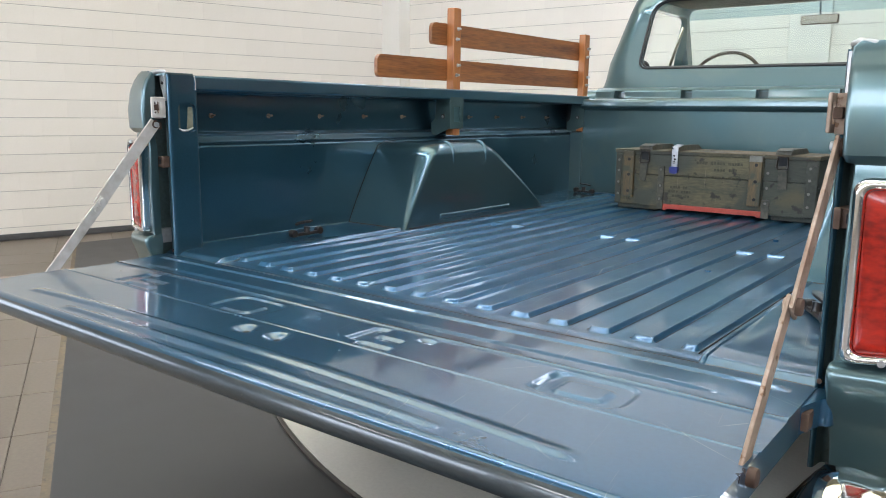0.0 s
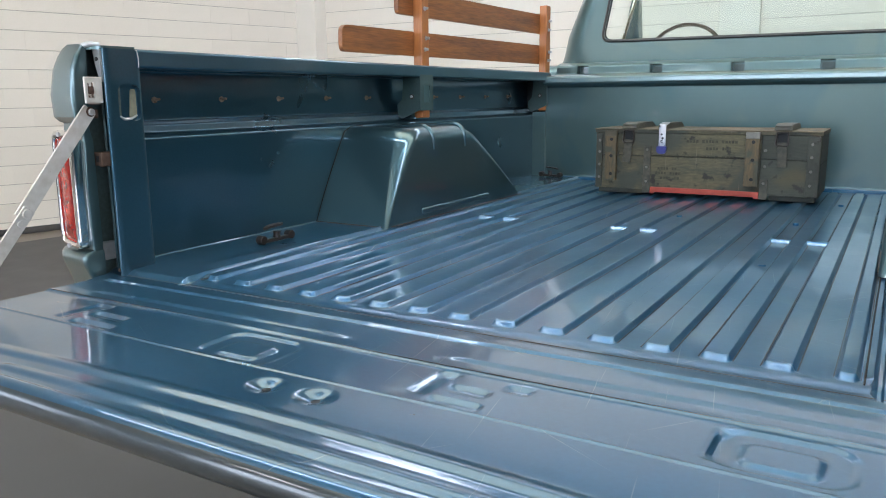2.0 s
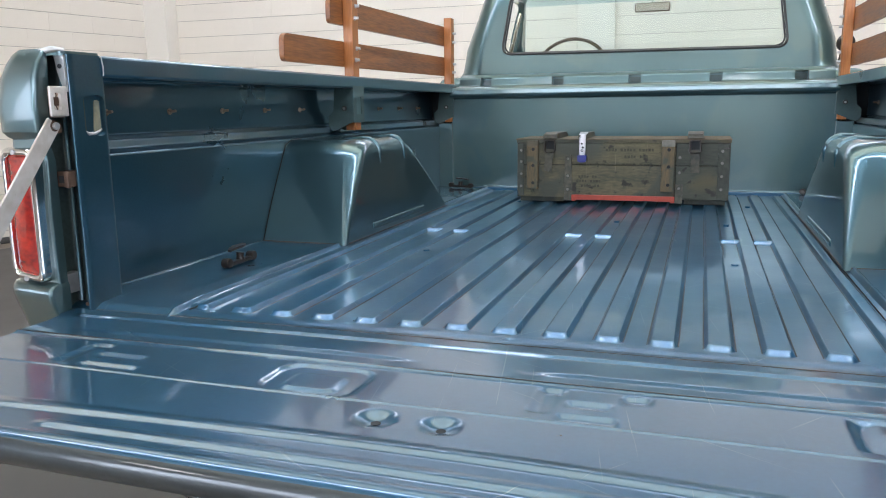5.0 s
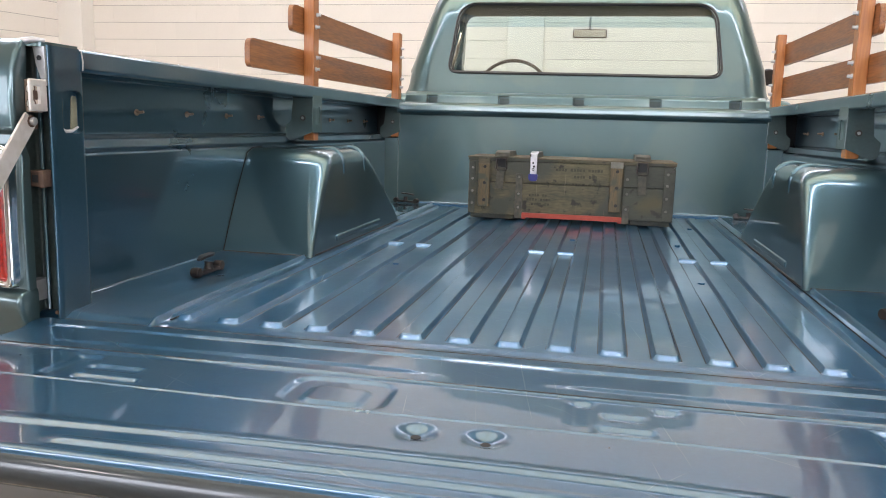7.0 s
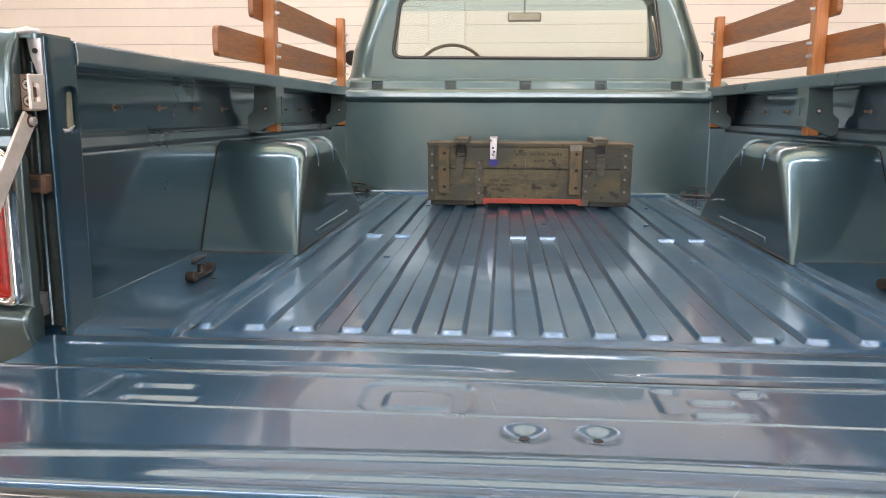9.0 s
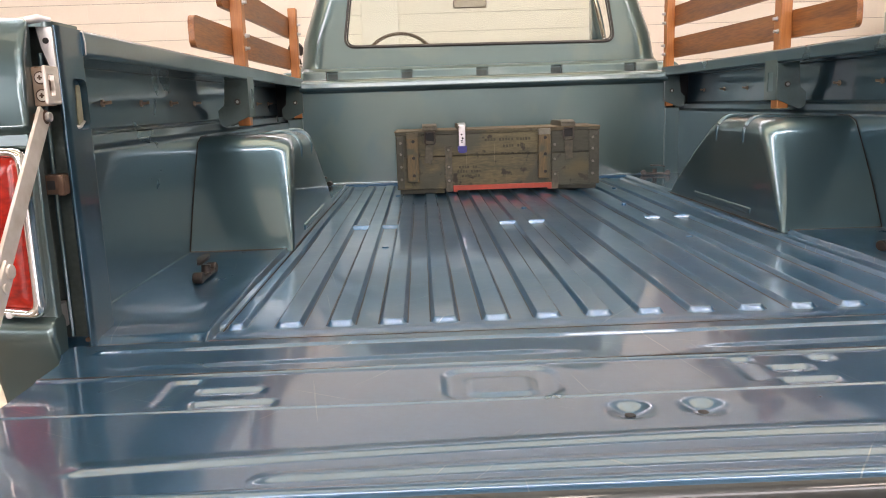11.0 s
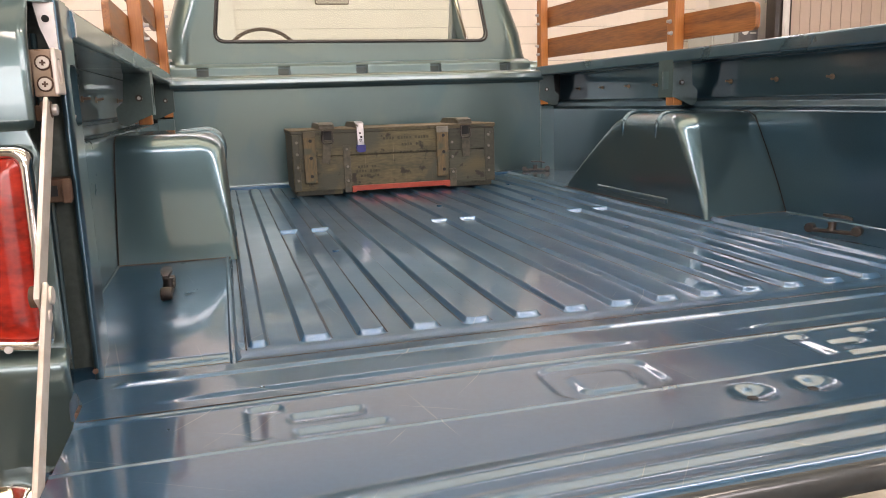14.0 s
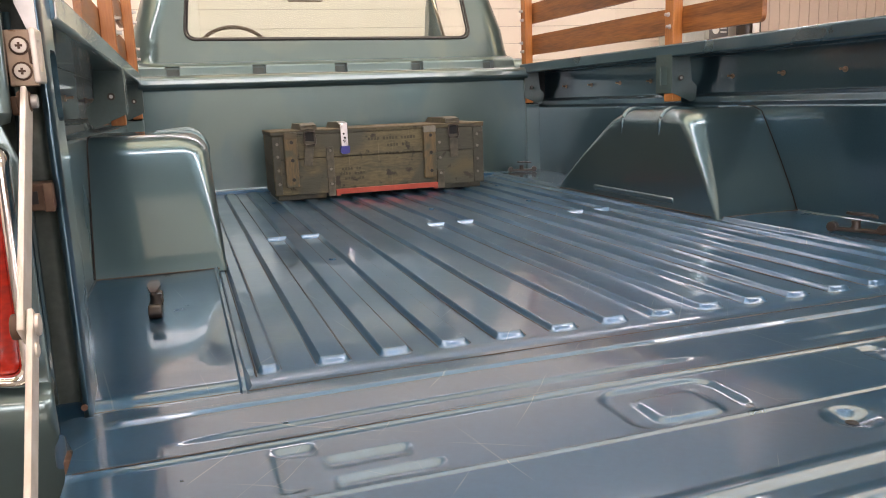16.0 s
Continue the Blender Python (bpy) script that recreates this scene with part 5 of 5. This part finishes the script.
for x, lean in ((-0.264, -0.010), (0.290, 0.003)):
    st = part("clasp", bar((x + lean, CY0 - 0.005, 0.862), (x, CY0 - 0.011, 0.950), 0.032, 0.004, (0, -1, 0)), WEB, crate, "grey steel clasp")
    part("clasp_loop", tube([(x - 0.018, CY0 - 0.013, 0.985), (x - 0.021, CY0 - 0.015, 0.945), (x - 0.016, CY0 - 0.016, 0.938), (x + 0.016, CY0 - 0.016, 0.938), (x + 0.021, CY0 - 0.015, 0.945), (x + 0.018, CY0 - 0.013, 0.985), (x - 0.018, CY0 - 0.013, 0.985)], 0.0034, 8), BLACK, st, "dark wire buckle")
    part("clasp_back", box(x - 0.016, x + 0.016, CY0 - 0.008, CY0 - 0.0035, 0.948, 0.984, 0.001), DARK, st)
    top_strap(x, 0.029, st)
tag = part("padlock_strap", box(-0.149, -0.122, CY0 - 0.010, CY0 - 0.004, 0.925, 1.010, 0.003), ZINC, crate, "bright plated hasp strip")
for x, z, r in ((-0.1365, 0.945, 0.0055), (-0.1335, 0.957, 0.0045), (-0.1375, 0.972, 0.004)):
    part("hasp_hole", disc((x, CY0 - 0.0102, z), (0, -1, 0), r, 0.0012, 12), DARK, tag)
top_strap(-0.1355, 0.017, tag)
lock = fillet([(-0.1535, 0.927), (-0.1535, 0.899), (-0.1180, 0.899), (-0.1180, 0.927)], [0.003, 0.012, 0.012, 0.003])
part("lock", prism("y", lock, CY0 - 0.018, CY0 - 0.003), BLUE, tag, "small blue lock")
part("shackle", tube([(-0.146, CY0 - 0.011, 0.926), (-0.145, CY0 - 0.012, 0.940), (-0.1355, CY0 - 0.013, 0.946), (-0.126, CY0 - 0.012, 0.940), (-0.125, CY0 - 0.011, 0.926)], 0.0022, 8), ZINC, tag, "bright shackle")


def rivet(x, y, z, parent):
    part("washer", disc((x, y, z), (0, -1, 0), 0.0085, 0.0015, 14), OLIVE_DARK, parent)
    part("rivet", disc((x, y - 0.0012, z), (0, -1, 0), 0.0055, 0.0035, 10, 0.0012), RIVETS, parent)


for x0, x1, z0, z1 in ((-0.205, -0.178, CZ0 - 0.012, 0.926), (0.222, 0.250, CZ0 - 0.014, 0.815)):
    bk = part("bracket", box(x0, x1, CY0 - 0.006, CY0 + 0.002, z0, z1, 0.0015), WEB, crate, "grey steel bracket")
    for z in (z0 + 0.045, z0 + 0.10, z1 - 0.013) if z1 > 0.9 else (z1 - 0.013,):
        rivet((x0 + x1) / 2, CY0 - 0.006, z, bk)
for z in (0.80, 0.85, 0.90, 0.945):
    for x in (CX1 - 0.028, CX0 + 0.018):
        rivet(x, CY0 - 0.004, z, crate)
for z in (0.862, 0.92):
    rivet(0.236, CY0 + 0.0003, z, crate)
part("red_strip", box(-0.176, 0.222, CY0 - 0.008, CY0 + 0.012, CZ0 - 0.008, CZ0 + 0.012, 0.002), RED, crate, "red painted strip")
for x0, x1 in ((-0.176, -0.160), (0.205, 0.222)):
    part("red_end", box(x0, x1, CY0 - 0.0085, CY0 + 0.008, CZ0 - 0.014, CZ0 + 0.004, 0.002), RED, crate)
for x0, x1 in ((CX0 + 0.01, -0.21), (0.255, CX1 - 0.01)):
    part("skid", box(x0, x1, CY0 + 0.015, CY1 - 0.015, F + 0.003, CZ0 + 0.001, 0.003), OLIVE_DARK, crate)
part("corner_wire", tube([(CX1 - 0.048, CY0 - 0.005, CZ1 - 0.016), (CX1 - 0.006, CY0 - 0.005, CZ1 - 0.018), (CX1 - 0.005, CY0 - 0.005, CZ1 - 0.036), (CX1 - 0.022, CY0 - 0.005, CZ1 - 0.038)], 0.0018, 8), BLACK, lid, "dark bent wire at the lid's corner")
# faded stencil marks
def marks(x0, x1, z, h, widths):
    x = x0
    i = 0
    while x < x1:
        w = widths[i % len(widths)]
        if i % 6 != 4:
            part("stencil_mark", box(x, x + w * 0.74, CY0 - 0.0012, CY0 + 0.001, z - h / 2, z + h / 2 * (0.8 + 0.2 * ((i * 7) % 3) / 2), 0), INK, crate, "", 0)
        x += w
        i += 1


marks(-0.045, 0.150, 0.948, 0.011, (0.012, 0.010, 0.013))
marks(0.028, 0.115, 0.922, 0.011, (0.011, 0.013, 0.010))
marks(0.02, 0.12, 0.893, 0.006, (0.014, 0.010, 0.017))
marks(-0.150, -0.075, 0.842, 0.010, (0.011, 0.012, 0.009))
marks(-0.158, -0.062, 0.824, 0.010, (0.010, 0.012, 0.011))
marks(-0.140, -0.072, 0.806, 0.010, (0.012, 0.010, 0.010))

# the truck and its load stand a little askew
pivot = Matrix.Translation((-0.003, 0.8, F))
SET = pivot @ pose(0, 0, 0, 0, 0.36, -0.25) @ pivot.inverted()
for ob in [truck, crate] + [o for o in scene.objects if o.parent is None and o.name.split(".")[0] in ("stake_rack", "tie_down")]:
    ob.matrix_basis = SET @ ob.matrix_basis

# ---- things along the east end of the hall ----
cabinet = empty("steel_cabinet", (4.22, 5.75, 0), "grey-green steel cabinet standing against the hall wall", "cabinet")
part("body", box(3.98, 4.47, 5.55, 5.95, 0.0, 1.76, 0.01, 3), GREYGREEN, cabinet)
part("door", box(4.00, 4.222, 5.54, 5.555, 0.06, 1.74, 0.004), GREYGREEN, cabinet)
part("door", box(4.228, 4.45, 5.54, 5.555, 0.06, 1.74, 0.004), GREYGREEN, cabinet)
sign = empty("wall_sign", (4.37, 5.52, 1.62), "small grey sign with a pale round mark fixed on the cabinet", "sign")
part("board", box(4.27, 4.475, 5.515, 5.538, 1.52, 1.70, 0.003), SIGNGREY, sign)
part("mark", disc((4.33, 5.515, 1.62), (0, -1, 0), 0.04, 0.002, 24), WHITE, sign, "pale round mark")
part("bar", box(4.385, 4.455, 5.513, 5.5155, 1.625, 1.64, 0), WHITE, sign)
part("bar", box(4.385, 4.455, 5.513, 5.5155, 1.59, 1.605, 0), WHITE, sign)
socket = empty("switch_box", (5.0, 5.72, 2.0), "small grey switch box on the wall pier", "switch box")
part("body", box(4.70, 4.78, 5.66, 5.72, 1.90, 2.10, 0.006), GREYGREEN, socket)
part("switch", box(4.685, 4.702, 5.67, 5.71, 1.93, 2.06, 0.003), BLACK, socket)

# hall floor tiles beside the mat
tile_bm = box(0.0015, 0.4485, 0.0015, 0.4485, -0.010, 0.0, 0.002, 1)
tile_me = bpy.data.meshes.new("tile")
bmesh.ops.recalc_face_normals(tile_bm, faces=tile_bm.faces)
tile_bm.to_mesh(tile_me)
tile_bm.free()
tile_me.materials.append(TILE)
rest = bmesh.new()
turn = Matrix.Rotation(radians(-28), 3, "Z")
for i in range(-26, 30):
    for j in range(-26, 26):
        p = turn @ Vector((i * 0.45, j * 0.45, 0)) + Vector((-2.5, 0.3, 0))
        if not (-10.6 < p.x < 8.4 and -8.6 < p.y < 6.2):
            continue
        if -6.2 < p.x < -0.8 and -1.6 < p.y < 2.6:
            t = new("tile", tile_me)
            attach(t, floor)
            t.location = (p.x, p.y, random.uniform(-0.0012, 0.0))
            t.rotation_euler = (0, 0, radians(-28))
        else:
            q = [p + turn @ Vector(c) for c in ((0.0015, 0.0015, -0.0015), (0.4485, 0.0015, -0.0015), (0.4485, 0.4485, -0.0015), (0.0015, 0.4485, -0.0015))]
            rest.faces.new([rest.verts.new(c) for c in q])
part("far_tiles", rest, TILE, floor, "", 0, "", "stuff")
